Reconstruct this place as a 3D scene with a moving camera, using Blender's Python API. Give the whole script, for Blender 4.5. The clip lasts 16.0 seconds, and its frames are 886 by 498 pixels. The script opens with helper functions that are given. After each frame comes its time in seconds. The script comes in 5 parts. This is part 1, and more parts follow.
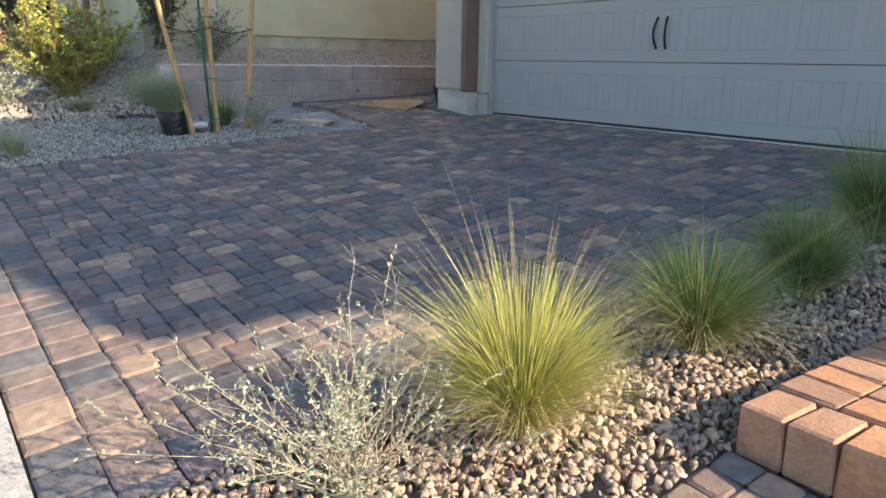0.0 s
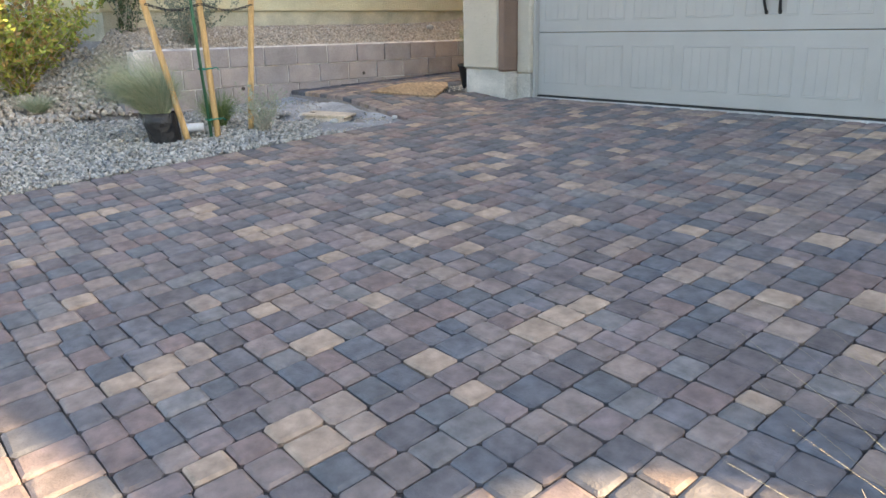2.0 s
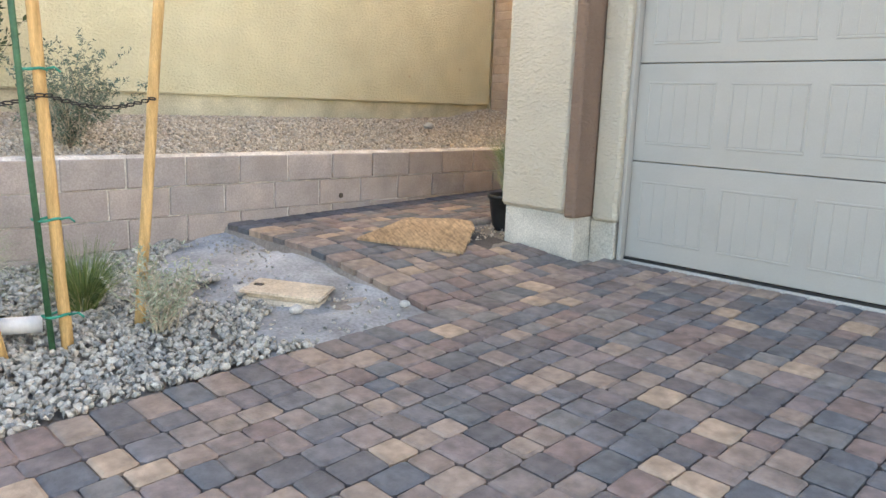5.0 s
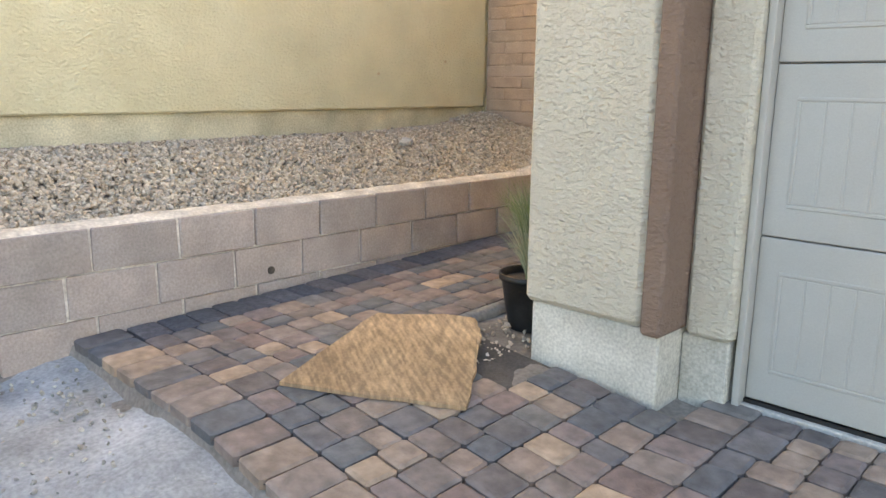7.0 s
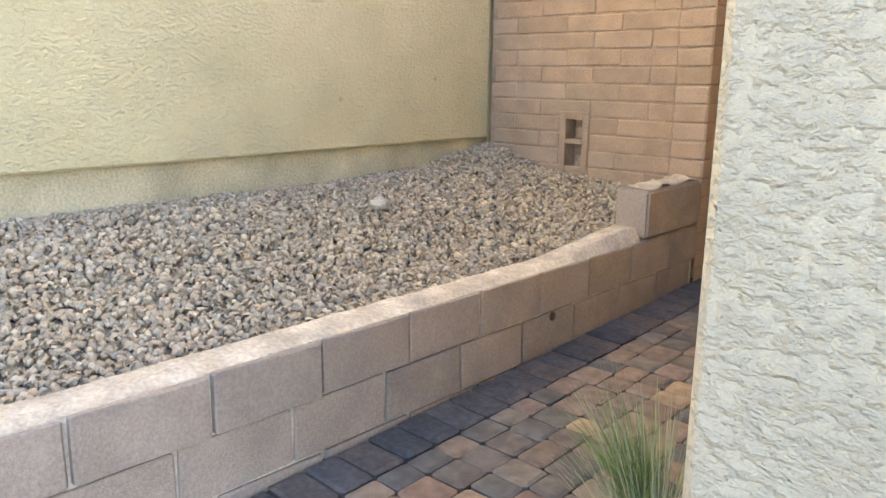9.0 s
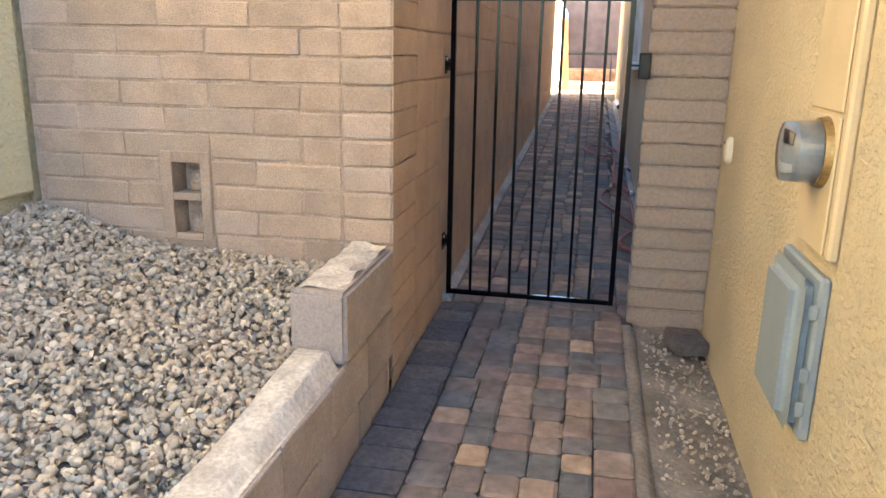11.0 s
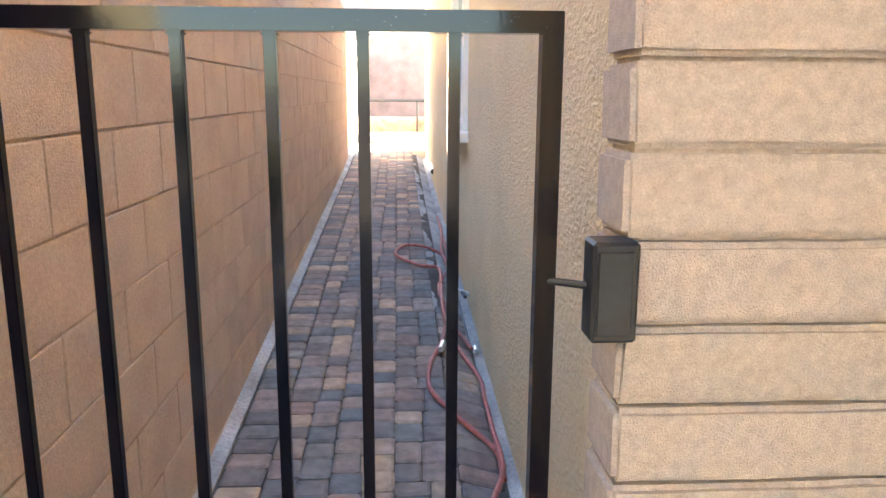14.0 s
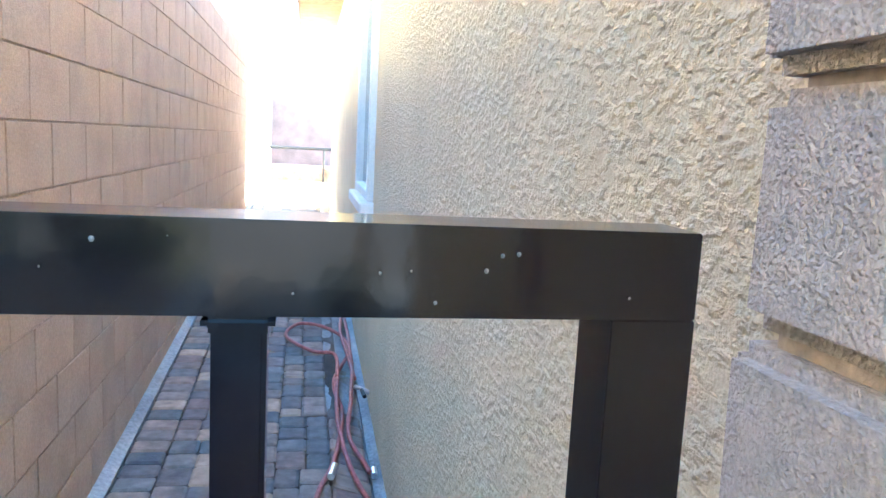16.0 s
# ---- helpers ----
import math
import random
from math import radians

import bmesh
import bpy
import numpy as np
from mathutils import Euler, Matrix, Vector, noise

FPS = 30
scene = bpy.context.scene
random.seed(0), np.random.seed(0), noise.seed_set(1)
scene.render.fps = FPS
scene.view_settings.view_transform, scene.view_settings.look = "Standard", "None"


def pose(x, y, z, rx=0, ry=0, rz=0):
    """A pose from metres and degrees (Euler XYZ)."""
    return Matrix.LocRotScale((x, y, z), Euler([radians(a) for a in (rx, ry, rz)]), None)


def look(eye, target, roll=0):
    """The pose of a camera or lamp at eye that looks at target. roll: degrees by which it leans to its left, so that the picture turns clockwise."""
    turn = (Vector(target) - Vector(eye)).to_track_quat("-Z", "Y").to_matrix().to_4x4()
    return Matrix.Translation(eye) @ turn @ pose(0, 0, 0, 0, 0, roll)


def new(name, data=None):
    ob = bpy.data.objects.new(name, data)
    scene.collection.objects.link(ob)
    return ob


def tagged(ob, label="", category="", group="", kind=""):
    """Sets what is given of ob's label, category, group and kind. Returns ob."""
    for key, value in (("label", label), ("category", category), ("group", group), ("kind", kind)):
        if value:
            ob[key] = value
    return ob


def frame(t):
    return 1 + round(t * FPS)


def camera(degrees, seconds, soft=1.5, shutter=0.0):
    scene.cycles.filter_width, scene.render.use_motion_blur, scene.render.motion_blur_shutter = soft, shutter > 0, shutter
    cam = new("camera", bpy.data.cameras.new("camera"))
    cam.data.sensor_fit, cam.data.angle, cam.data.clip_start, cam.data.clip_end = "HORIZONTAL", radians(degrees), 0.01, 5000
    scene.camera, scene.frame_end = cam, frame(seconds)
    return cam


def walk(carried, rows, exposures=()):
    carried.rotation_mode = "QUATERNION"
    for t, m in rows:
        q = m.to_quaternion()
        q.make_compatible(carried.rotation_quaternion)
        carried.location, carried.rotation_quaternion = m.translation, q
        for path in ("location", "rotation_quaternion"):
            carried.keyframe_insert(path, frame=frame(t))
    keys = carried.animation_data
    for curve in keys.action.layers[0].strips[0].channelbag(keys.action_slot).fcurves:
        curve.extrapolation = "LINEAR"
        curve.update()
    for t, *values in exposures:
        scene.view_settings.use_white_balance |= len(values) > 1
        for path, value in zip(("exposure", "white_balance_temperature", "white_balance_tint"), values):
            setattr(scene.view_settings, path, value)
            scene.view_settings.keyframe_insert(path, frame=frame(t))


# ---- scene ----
# camera and walk
cam = camera(60.9, 16.0)
PATH = [
    (0, (-0.267, 0.828, 1.321), (-1.827, 1.981, 0.835), 0.8),
    (0.5, (-0.708, 0.798, 1.323), (-2.202, 2.017, 0.792), 0.6),
    (1, (-1.177, 0.827, 1.36), (-2.69, 2.016, 0.815), 0.3),
    (1.5, (-1.63, 0.809, 1.381), (-3.106, 2.036, 0.819), -0.8),
    (2, (-2.064, 0.95, 1.399), (-3.525, 2.194, 0.834), -1.1),
    (2.5, (-2.532, 1.163, 1.421), (-3.991, 2.421, 0.883), -0.2),
    (3, (-3.025, 1.419, 1.433), (-4.444, 2.724, 0.902), 0.6),
    (3.5, (-3.457, 1.801, 1.524), (-4.919, 3.076, 1.039), 1.5),
    (4, (-3.982, 2.036, 1.52), (-5.437, 3.353, 1.134), 1.6),
    (4.2, (-4.16, 2.147, 1.544), (-5.589, 3.497, 1.175), 1.7),
    (6.3, (-5.944, 3.635, 1.766), (-7.323, 5.029, 1.376), 1.9),
    (6.5, (-6.087, 3.797, 1.798), (-7.459, 5.194, 1.39), 1.5),
    (7, (-6.433, 4.193, 1.849), (-7.801, 5.588, 1.422), 0.6),
    (7.5, (-6.798, 4.567, 1.946), (-8.207, 5.915, 1.501), 0.4),
    (8, (-7.173, 4.939, 1.997), (-8.539, 6.335, 1.566), 0.4),
    (8.2, (-7.316, 5.082, 2.011), (-8.677, 6.485, 1.589), 0.7),
    (10.3, (-8.698, 6.383, 2.17), (-9.727, 8.007, 1.619), 0.3),
    (10.5, (-8.806, 6.523, 2.183), (-9.688, 8.237, 1.648), 0.7),
    (10.7, (-8.905, 6.674, 2.222), (-9.576, 8.484, 1.7), 1.2),
    (11, (-9.012, 6.922, 2.267), (-9.373, 8.823, 1.764), 1.1),
    (11.5, (-9.032, 7.43, 2.311), (-9.203, 9.366, 1.838), 1.3),
    (12, (-9.107, 7.934, 2.352), (-9.152, 9.896, 1.97), 0.1),
    (12.5, (-9.13, 8.416, 2.378), (-9.065, 10.382, 2.016), -0.9),
    (13, (-9.087, 8.968, 2.417), (-9.125, 10.927, 2.017), -0.9),
    (13.5, (-9.089, 9.482, 2.425), (-9.008, 11.429, 1.975), -1.9),
    (13.8, (-9.097, 9.73, 2.439), (-8.958, 11.68, 2.017), -0.0),
    (14, (-9.026, 9.965, 2.456), (-8.908, 11.92, 2.054), 0.3),
    (14.5, (-8.991, 10.32, 2.533), (-8.84, 12.294, 2.254), 0.5),
    (15, (-8.991, 10.576, 2.558), (-8.592, 12.519, 2.298), -0.0),
    (15.5, (-8.957, 10.648, 2.562), (-8.553, 12.585, 2.274), 1.8),
    (16, (-8.941, 10.681, 2.575), (-8.58, 12.628, 2.297), 3.0),
]
EXPOSURES = [(0, 1.2, 5950, 10), (1.0, 1.5, 6200, 10), (2.0, 2.2, 6850, 11), (3.0, 2.59, 7325, 13), (4.0, 2.53, 7500, 13), (6.5, 2.56, 7362, 11), (8.0, 2.56, 7150, 11), (10.5, 3.28, 6200, 8), (11.0, 3.24, 6117, 8), (12.0, 3.23, 6200, 9), (13.0, 3.89, 6700, 11), (13.5, 4.34, 6550, 10), (14.0, 4.52, 6250, 8), (14.5, 4.49, 5825, 4), (15.0, 4.58, 5083, 0), (16.0, 4.78, 4750, -4)]
walk(cam, [(t, look(eye, target, roll)) for t, eye, target, roll in PATH], EXPOSURES)

# sky and sun: low sun from behind the house
SUN_AZ, SUN_EL = radians(30), radians(26)
world = bpy.data.worlds.new("sky")
scene.world = world
world.use_nodes = True
wn = world.node_tree
sky = wn.nodes.new("ShaderNodeTexSky")
sky.sky_type = "NISHITA"
sky.sun_disc = False
sky.sun_elevation = SUN_EL
sky.sun_rotation = math.pi / 2 - SUN_AZ
wn.links.new(sky.outputs[0], wn.nodes["Background"].inputs[0])
wn.nodes["Background"].inputs[1].default_value = 0.125
lamp = bpy.data.lights.new("sun", "SUN")
lamp.energy = 5.0
lamp.angle = radians(0.6)
lamp.color = (1, 0.78, 0.52)
sun_dir = Vector((math.cos(SUN_AZ) * math.cos(SUN_EL), math.sin(SUN_AZ) * math.cos(SUN_EL), math.sin(SUN_EL)))
sun = new("sun", lamp)
sun.matrix_world = look(sun_dir * 40, (0, 0, 0))


# ---- materials ----
def mat(name, ramp, scale=6.0, fine=60.0, rough=0.9, bump=0.3, bump_scale=None, metal=0.0, rand="", mottling=0.35, stretch=None, stain=0.0, bump_dist=0.01):
    """ramp: colours between which a noise (or the piece's random number) chooses."""
    m = bpy.data.materials.new(name)
    m.use_nodes = True
    nt = m.node_tree
    bsdf = nt.nodes["Principled BSDF"]
    bsdf.inputs["Roughness"].default_value = rough
    bsdf.inputs["Metallic"].default_value = metal
    co = nt.nodes.new("ShaderNodeTexCoord")
    src = co.outputs["Object"]
    if not rand or stretch:
        mp = nt.nodes.new("ShaderNodeMapping")
        mp.inputs["Scale"].default_value = stretch or (1, 1, 1)
        nt.links.new(src, mp.inputs[0])
        src = mp.outputs[0]
    if rand:
        add = nt.nodes.new("ShaderNodeVectorMath")
        add.operation = "ADD"
        if rand == "object":
            info = nt.nodes.new("ShaderNodeObjectInfo").outputs["Random"]
        else:
            info = nt.nodes.new("ShaderNodeNewGeometry").outputs["Random Per Island"]
        mul = nt.nodes.new("ShaderNodeMath")
        mul.operation = "MULTIPLY"
        mul.inputs[1].default_value = 57.0
        nt.links.new(info, mul.inputs[0])
        nt.links.new(src, add.inputs[0])
        nt.links.new(mul.outputs[0], add.inputs[1])
        src = add.outputs[0]

    def tex(sc, detail):
        n = nt.nodes.new("ShaderNodeTexNoise")
        n.inputs["Scale"].default_value = sc
        n.inputs["Detail"].default_value = detail
        nt.links.new(src, n.inputs["Vector"])
        return n.outputs[0]

    def mixc(mode, fac, a, b):
        n = nt.nodes.new("ShaderNodeMix")
        n.data_type = "RGBA"
        n.blend_type = mode
        for sock, v in ((n.inputs[0], fac), (n.inputs[6], a), (n.inputs[7], b)):
            if isinstance(v, (int, float)):
                sock.default_value = v
            else:
                nt.links.new(v, sock)
        return n.outputs[2]

    coarse, grain = tex(scale, 4), tex(fine, 5)
    cr = nt.nodes.new("ShaderNodeValToRGB")
    els = cr.color_ramp.elements
    while len(els) < len(ramp):
        els.new(0.5)
    for i, c in enumerate(ramp):
        els[i].position = (i / len(ramp)) if rand else 0.3 + 0.4 * i / max(len(ramp) - 1, 1)
        els[i].color = (*c, 1)
    if rand:
        cr.color_ramp.interpolation = "CONSTANT"
        nt.links.new(info, cr.inputs[0])
    else:
        nt.links.new(coarse, cr.inputs[0])

    def grey(sock, lo, hi):
        n = nt.nodes.new("ShaderNodeMapRange")
        n.inputs[1].default_value, n.inputs[2].default_value = 0.3, 0.7
        n.inputs[3].default_value, n.inputs[4].default_value = lo, hi
        nt.links.new(sock, n.inputs[0])
        return n.outputs[0]

    col = mixc("MULTIPLY", 1.0, cr.outputs[0], grey(grain, 1 - mottling * 0.6, 1 + mottling * 0.6))
    col = mixc("MULTIPLY", 1.0, col, grey(coarse, 1 - mottling * 0.5, 1 + mottling * 0.5))
    if stain:
        big = tex(0.9, 6)
        col = mixc("MULTIPLY", 1.0, col, grey(big, 1 - stain, 1 + stain * 0.5))
    nt.links.new(col, bsdf.inputs["Base Color"])
    if bump:
        b = nt.nodes.new("ShaderNodeBump")
        b.inputs["Strength"].default_value = bump
        b.inputs["Distance"].default_value = bump_dist
        nt.links.new(tex(bump_scale or fine, 6), b.inputs["Height"])
        nt.links.new(b.outputs[0], bsdf.inputs["Normal"])
    return m


def stucco(name, ramp, depth=0.013):
    """Trowelled lace stucco: raised smears over a fine sand."""
    m = mat(name, ramp, scale=2.5, fine=160, rough=0.95, bump=0.5, bump_scale=220, mottling=0.09, stain=0.04)
    nt = m.node_tree
    co = [n for n in nt.nodes if n.type == "MAPPING"][0]
    first = [n for n in nt.nodes if n.type == "BUMP"][0]
    mp = nt.nodes.new("ShaderNodeMapping")
    mp.inputs["Scale"].default_value = (1, 1, 1.7)
    nt.links.new(co.outputs[0], mp.inputs[0])
    n = nt.nodes.new("ShaderNodeTexNoise")
    n.inputs["Scale"].default_value = 38
    n.inputs["Detail"].default_value = 5
    n.inputs["Distortion"].default_value = 0.25
    nt.links.new(mp.outputs[0], n.inputs["Vector"])
    r = nt.nodes.new("ShaderNodeValToRGB")
    r.color_ramp.elements[0].position, r.color_ramp.elements[1].position = 0.43, 0.68
    nt.links.new(n.outputs[0], r.inputs[0])
    b = nt.nodes.new("ShaderNodeBump")
    b.inputs["Strength"].default_value = 0.62
    b.inputs["Distance"].default_value = depth
    nt.links.new(r.outputs[0], b.inputs["Height"])
    nt.links.new(first.outputs[0], b.inputs["Normal"])
    nt.links.new(b.outputs[0], nt.nodes["Principled BSDF"].inputs["Normal"])
    return m


def strand_board():
    """Weathered strand board: long chips lying in two directions."""
    m = mat("osb", [(0.34, 0.22, 0.12), (0.42, 0.285, 0.165)], 3, 70, 0.8, 0.5, 50, mottling=0.25, stain=0.2)
    nt = m.node_tree
    bsdf = nt.nodes["Principled BSDF"]
    base = bsdf.inputs["Base Color"].links[0].from_socket
    co = nt.nodes.new("ShaderNodeTexCoord").outputs["Object"]
    for turn, lo in ((0.5, 0.72), (0.95, 0.9)):
        rot = nt.nodes.new("ShaderNodeMapping")
        rot.inputs["Rotation"].default_value = (0, 0, turn)
        sc = nt.nodes.new("ShaderNodeMapping")
        sc.inputs["Scale"].default_value = (9, 55, 1)
        n = nt.nodes.new("ShaderNodeTexNoise")
        n.inputs["Scale"].default_value = 1.0
        n.inputs["Detail"].default_value = 3
        g = nt.nodes.new("ShaderNodeMapRange")
        g.inputs[1].default_value, g.inputs[2].default_value = 0.38, 0.62
        g.inputs[3].default_value, g.inputs[4].default_value = lo, 1.16
        mx = nt.nodes.new("ShaderNodeMix")
        mx.data_type, mx.blend_type = "RGBA", "MULTIPLY"
        mx.inputs[0].default_value = 1.0
        nt.links.new(co, rot.inputs[0])
        nt.links.new(rot.outputs[0], sc.inputs[0])
        nt.links.new(sc.outputs[0], n.inputs["Vector"])
        nt.links.new(n.outputs[0], g.inputs[0])
        nt.links.new(base, mx.inputs[6])
        nt.links.new(g.outputs[0], mx.inputs[7])
        base = mx.outputs[2]
    nt.links.new(base, bsdf.inputs["Base Color"])
    return m


PAVER_RAMP = [(0.20, 0.160, 0.140), (0.135, 0.132, 0.132), (0.23, 0.175, 0.150), (0.16, 0.130, 0.122), (0.30, 0.225, 0.175), (0.125, 0.124, 0.13), (0.19, 0.172, 0.158),
              (0.25, 0.195, 0.165), (0.145, 0.122, 0.115), (0.38, 0.275, 0.195), (0.165, 0.15, 0.148), (0.22, 0.17, 0.155), (0.135, 0.122, 0.12), (0.21, 0.15, 0.13), (0.27, 0.20, 0.16)]
DARK_RAMP = [(0.085, 0.085, 0.095), (0.115, 0.105, 0.11), (0.14, 0.115, 0.108), (0.09, 0.084, 0.088), (0.12, 0.112, 0.118)]
BRICK_RAMP = [(0.45, 0.24, 0.13), (0.38, 0.2, 0.12), (0.33, 0.2, 0.14), (0.42, 0.25, 0.16)]
BLOCK_RAMP = [(0.46, 0.345, 0.265), (0.43, 0.325, 0.25), (0.48, 0.36, 0.275), (0.44, 0.34, 0.265), (0.50, 0.385, 0.31)]
SPLIT_RAMP = [(0.48, 0.38, 0.30), (0.45, 0.36, 0.285), (0.50, 0.395, 0.315), (0.46, 0.365, 0.295)]
RETAIN_RAMP = [(0.41, 0.345, 0.31), (0.39, 0.33, 0.30), (0.42, 0.35, 0.31), (0.36, 0.31, 0.285)]
SIDE_RAMP = [(0.47, 0.35, 0.265), (0.455, 0.34, 0.26), (0.485, 0.36, 0.275)]
M = {
    "paver": mat("paver", PAVER_RAMP, 6, 19, 0.85, 0.4, 90, rand="object", mottling=0.4),
    "paver_far": mat("paver_far", PAVER_RAMP, 6, 19, 0.85, 0.4, 90, rand="island", mottling=0.4),
    "paver_dark": mat("paver_dark", DARK_RAMP, 9, 45, 0.88, 0.5, 70, rand="object", mottling=0.4),
    "brick": mat("brick", BRICK_RAMP, 9, 60, 0.9, 0.4, 90, rand="object", mottling=0.3),
    "block": mat("block", BLOCK_RAMP, 7, 120, 0.95, 0.7, 200, rand="object", mottling=0.22),
    "split": mat("split", SPLIT_RAMP, 60, 330, 0.97, 1.0, 400, rand="object", mottling=0.22, bump_dist=0.007),
    "retain": mat("retain", RETAIN_RAMP, 5, 90, 0.95, 0.6, 160, rand="object", mottling=0.25),
    "side": mat("side", SIDE_RAMP, 5, 90, 0.95, 0.6, 160, rand="object", mottling=0.2),
    "side_far": mat("side_far", SIDE_RAMP, 5, 90, 0.95, 0.6, 160, rand="island", mottling=0.2),
    "mortar": mat("mortar", [(0.40, 0.30, 0.23), (0.47, 0.36, 0.285)], 8, 90, 0.95, 0.5),
    "mortar_pale": mat("mortar_pale", [(0.52, 0.47, 0.42), (0.63, 0.58, 0.52)], 8, 60, 0.95, 0.8),
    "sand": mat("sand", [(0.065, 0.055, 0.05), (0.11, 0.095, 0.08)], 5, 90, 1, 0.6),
    "earth": mat("earth", [(0.20, 0.175, 0.15), (0.29, 0.255, 0.22)], 2.5, 50, 1, 0.8, 40),
    "cement_dust": mat("cement_dust", [(0.27, 0.27, 0.27), (0.40, 0.40, 0.40)], 3, 55, 1, 0.8, 45, stain=0.15),
    "concrete": mat("concrete", [(0.42, 0.40, 0.37), (0.52, 0.50, 0.46)], 3, 90, 0.9, 0.35, stain=0.1),
    "gravel": mat("gravel", [(0.50, 0.42, 0.33), (0.39, 0.32, 0.25), (0.63, 0.54, 0.43), (0.47, 0.385, 0.295), (0.36, 0.31, 0.255), (0.54, 0.45, 0.35), (0.43, 0.385, 0.33)], 40, 150, 0.95, 0.3, rand="island", mottling=0.14),
    "gravel_pale": mat("gravel_pale", [(0.44, 0.41, 0.35), (0.33, 0.315, 0.28), (0.54, 0.50, 0.43), (0.38, 0.345, 0.295), (0.26, 0.25, 0.23), (0.47, 0.42, 0.35)], 40, 150, 0.95, 0.3, rand="island", mottling=0.3),
    "gravel_warm": mat("gravel_warm", [(0.46, 0.34, 0.24), (0.36, 0.28, 0.21), (0.54, 0.42, 0.31), (0.30, 0.25, 0.21), (0.42, 0.30, 0.22)], 40, 150, 0.95, 0.3, rand="island", mottling=0.3),
    "stucco_house": stucco("stucco_house", [(0.66, 0.535, 0.33), (0.69, 0.56, 0.355)]),
    "stucco_cream": stucco("stucco_cream", [(0.58, 0.525, 0.42), (0.61, 0.555, 0.45)], 0.018),
    "stucco_brown": stucco("stucco_brown", [(0.23, 0.155, 0.115), (0.25, 0.17, 0.125)]),
    "stucco_yellow": stucco("stucco_yellow", [(0.72, 0.65, 0.42), (0.75, 0.68, 0.45)], 0.014),
    "plinth": mat("plinth", [(0.46, 0.44, 0.38), (0.52, 0.49, 0.43)], 4, 80, 0.9, 0.3, stain=0.15),
    "yellow_plinth": mat("yellow_plinth", [(0.52, 0.48, 0.34), (0.58, 0.53, 0.38)], 4, 80, 0.9, 0.3, stain=0.1),
    "door": mat("door", [(0.37, 0.36, 0.33), (0.385, 0.375, 0.345)], 3, 200, 0.55, 0.12, 220, mottling=0.06),
    "iron": mat("iron", [(0.0015, 0.0015, 0.004), (0.003, 0.0028, 0.0045)], 15, 120, 0.09, 0.01, 60, mottling=0.3),
    "spot": mat("spot", [(0.10, 0.10, 0.10), (0.16, 0.15, 0.14)], 20, 90, 0.7, 0.0),
    "black": mat("black", [(0.006, 0.006, 0.007), (0.012, 0.012, 0.012)], 20, 90, 0.5, 0.1),
    "bag": mat("bag", [(0.012, 0.012, 0.014), (0.02, 0.02, 0.022)], 10, 60, 0.4, 0.6, 18, bump_dist=0.03),
    "wood_stake": mat("wood_stake", [(0.50, 0.31, 0.12), (0.60, 0.39, 0.17)], 4, 40, 0.75, 0.3, stretch=(12, 12, 1)),
    "green_stake": mat("green_stake", [(0.03, 0.10, 0.05), (0.04, 0.13, 0.06)], 8, 60, 0.6, 0.1),
    "green_tape": mat("green_tape", [(0.01, 0.22, 0.15), (0.015, 0.26, 0.18)], 8, 60, 0.4, 0.1),
    "osb": strand_board(),
    "tan_plastic": mat("tan_plastic", [(0.55, 0.45, 0.34), (0.62, 0.52, 0.40)], 6, 80, 0.7, 0.2, stain=0.2),
    "pvc": mat("pvc", [(0.75, 0.76, 0.78), (0.8, 0.8, 0.8)], 6, 60, 0.4, 0.05, mottling=0.1),
    "grey_plastic": mat("grey_plastic", [(0.27, 0.31, 0.32), (0.30, 0.34, 0.35)], 5, 90, 0.5, 0.1, mottling=0.08),
    "beige_paint": mat("beige_paint", [(0.60, 0.47, 0.28), (0.63, 0.50, 0.31)], 4, 120, 0.55, 0.08, mottling=0.06),
    "cream_plastic": mat("cream_plastic", [(0.72, 0.64, 0.48), (0.75, 0.67, 0.50)], 4, 120, 0.4, 0.03, mottling=0.05),
    "brass": mat("brass", [(0.42, 0.28, 0.11), (0.52, 0.36, 0.15)], 10, 90, 0.5, 0.1, metal=0.8),
    "dial": mat("dial", [(0.34, 0.36, 0.36), (0.44, 0.45, 0.45)], 10, 90, 0.6, 0.0, mottling=0.1),
    "hose": mat("hose", [(0.30, 0.085, 0.075), (0.36, 0.11, 0.095)], 30, 90, 0.5, 0.1),
    "chrome": mat("chrome", [(0.6, 0.6, 0.6), (0.65, 0.65, 0.65)], 30, 90, 0.3, 0.0, metal=1.0),
    "white_trim": mat("white_trim", [(0.70, 0.69, 0.65), (0.75, 0.74, 0.70)], 4, 90, 0.8, 0.2, mottling=0.1),
    "roof": mat("roof", [(0.25, 0.15, 0.10), (0.32, 0.20, 0.14)], 6, 40, 0.9, 0.5),
    "soffit": mat("soffit", [(0.33, 0.23, 0.14), (0.37, 0.26, 0.16)], 6, 40, 0.9, 0.2),
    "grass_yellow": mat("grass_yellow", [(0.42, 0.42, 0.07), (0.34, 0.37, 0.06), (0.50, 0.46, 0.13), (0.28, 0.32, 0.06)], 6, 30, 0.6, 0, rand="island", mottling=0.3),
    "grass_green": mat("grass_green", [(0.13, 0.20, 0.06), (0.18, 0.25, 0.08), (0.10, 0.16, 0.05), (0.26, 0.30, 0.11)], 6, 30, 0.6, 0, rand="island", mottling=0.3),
    "grass_pale": mat("grass_pale", [(0.30, 0.35, 0.22), (0.38, 0.41, 0.27), (0.24, 0.30, 0.18), (0.45, 0.43, 0.28)], 6, 30, 0.6, 0, rand="island", mottling=0.3),
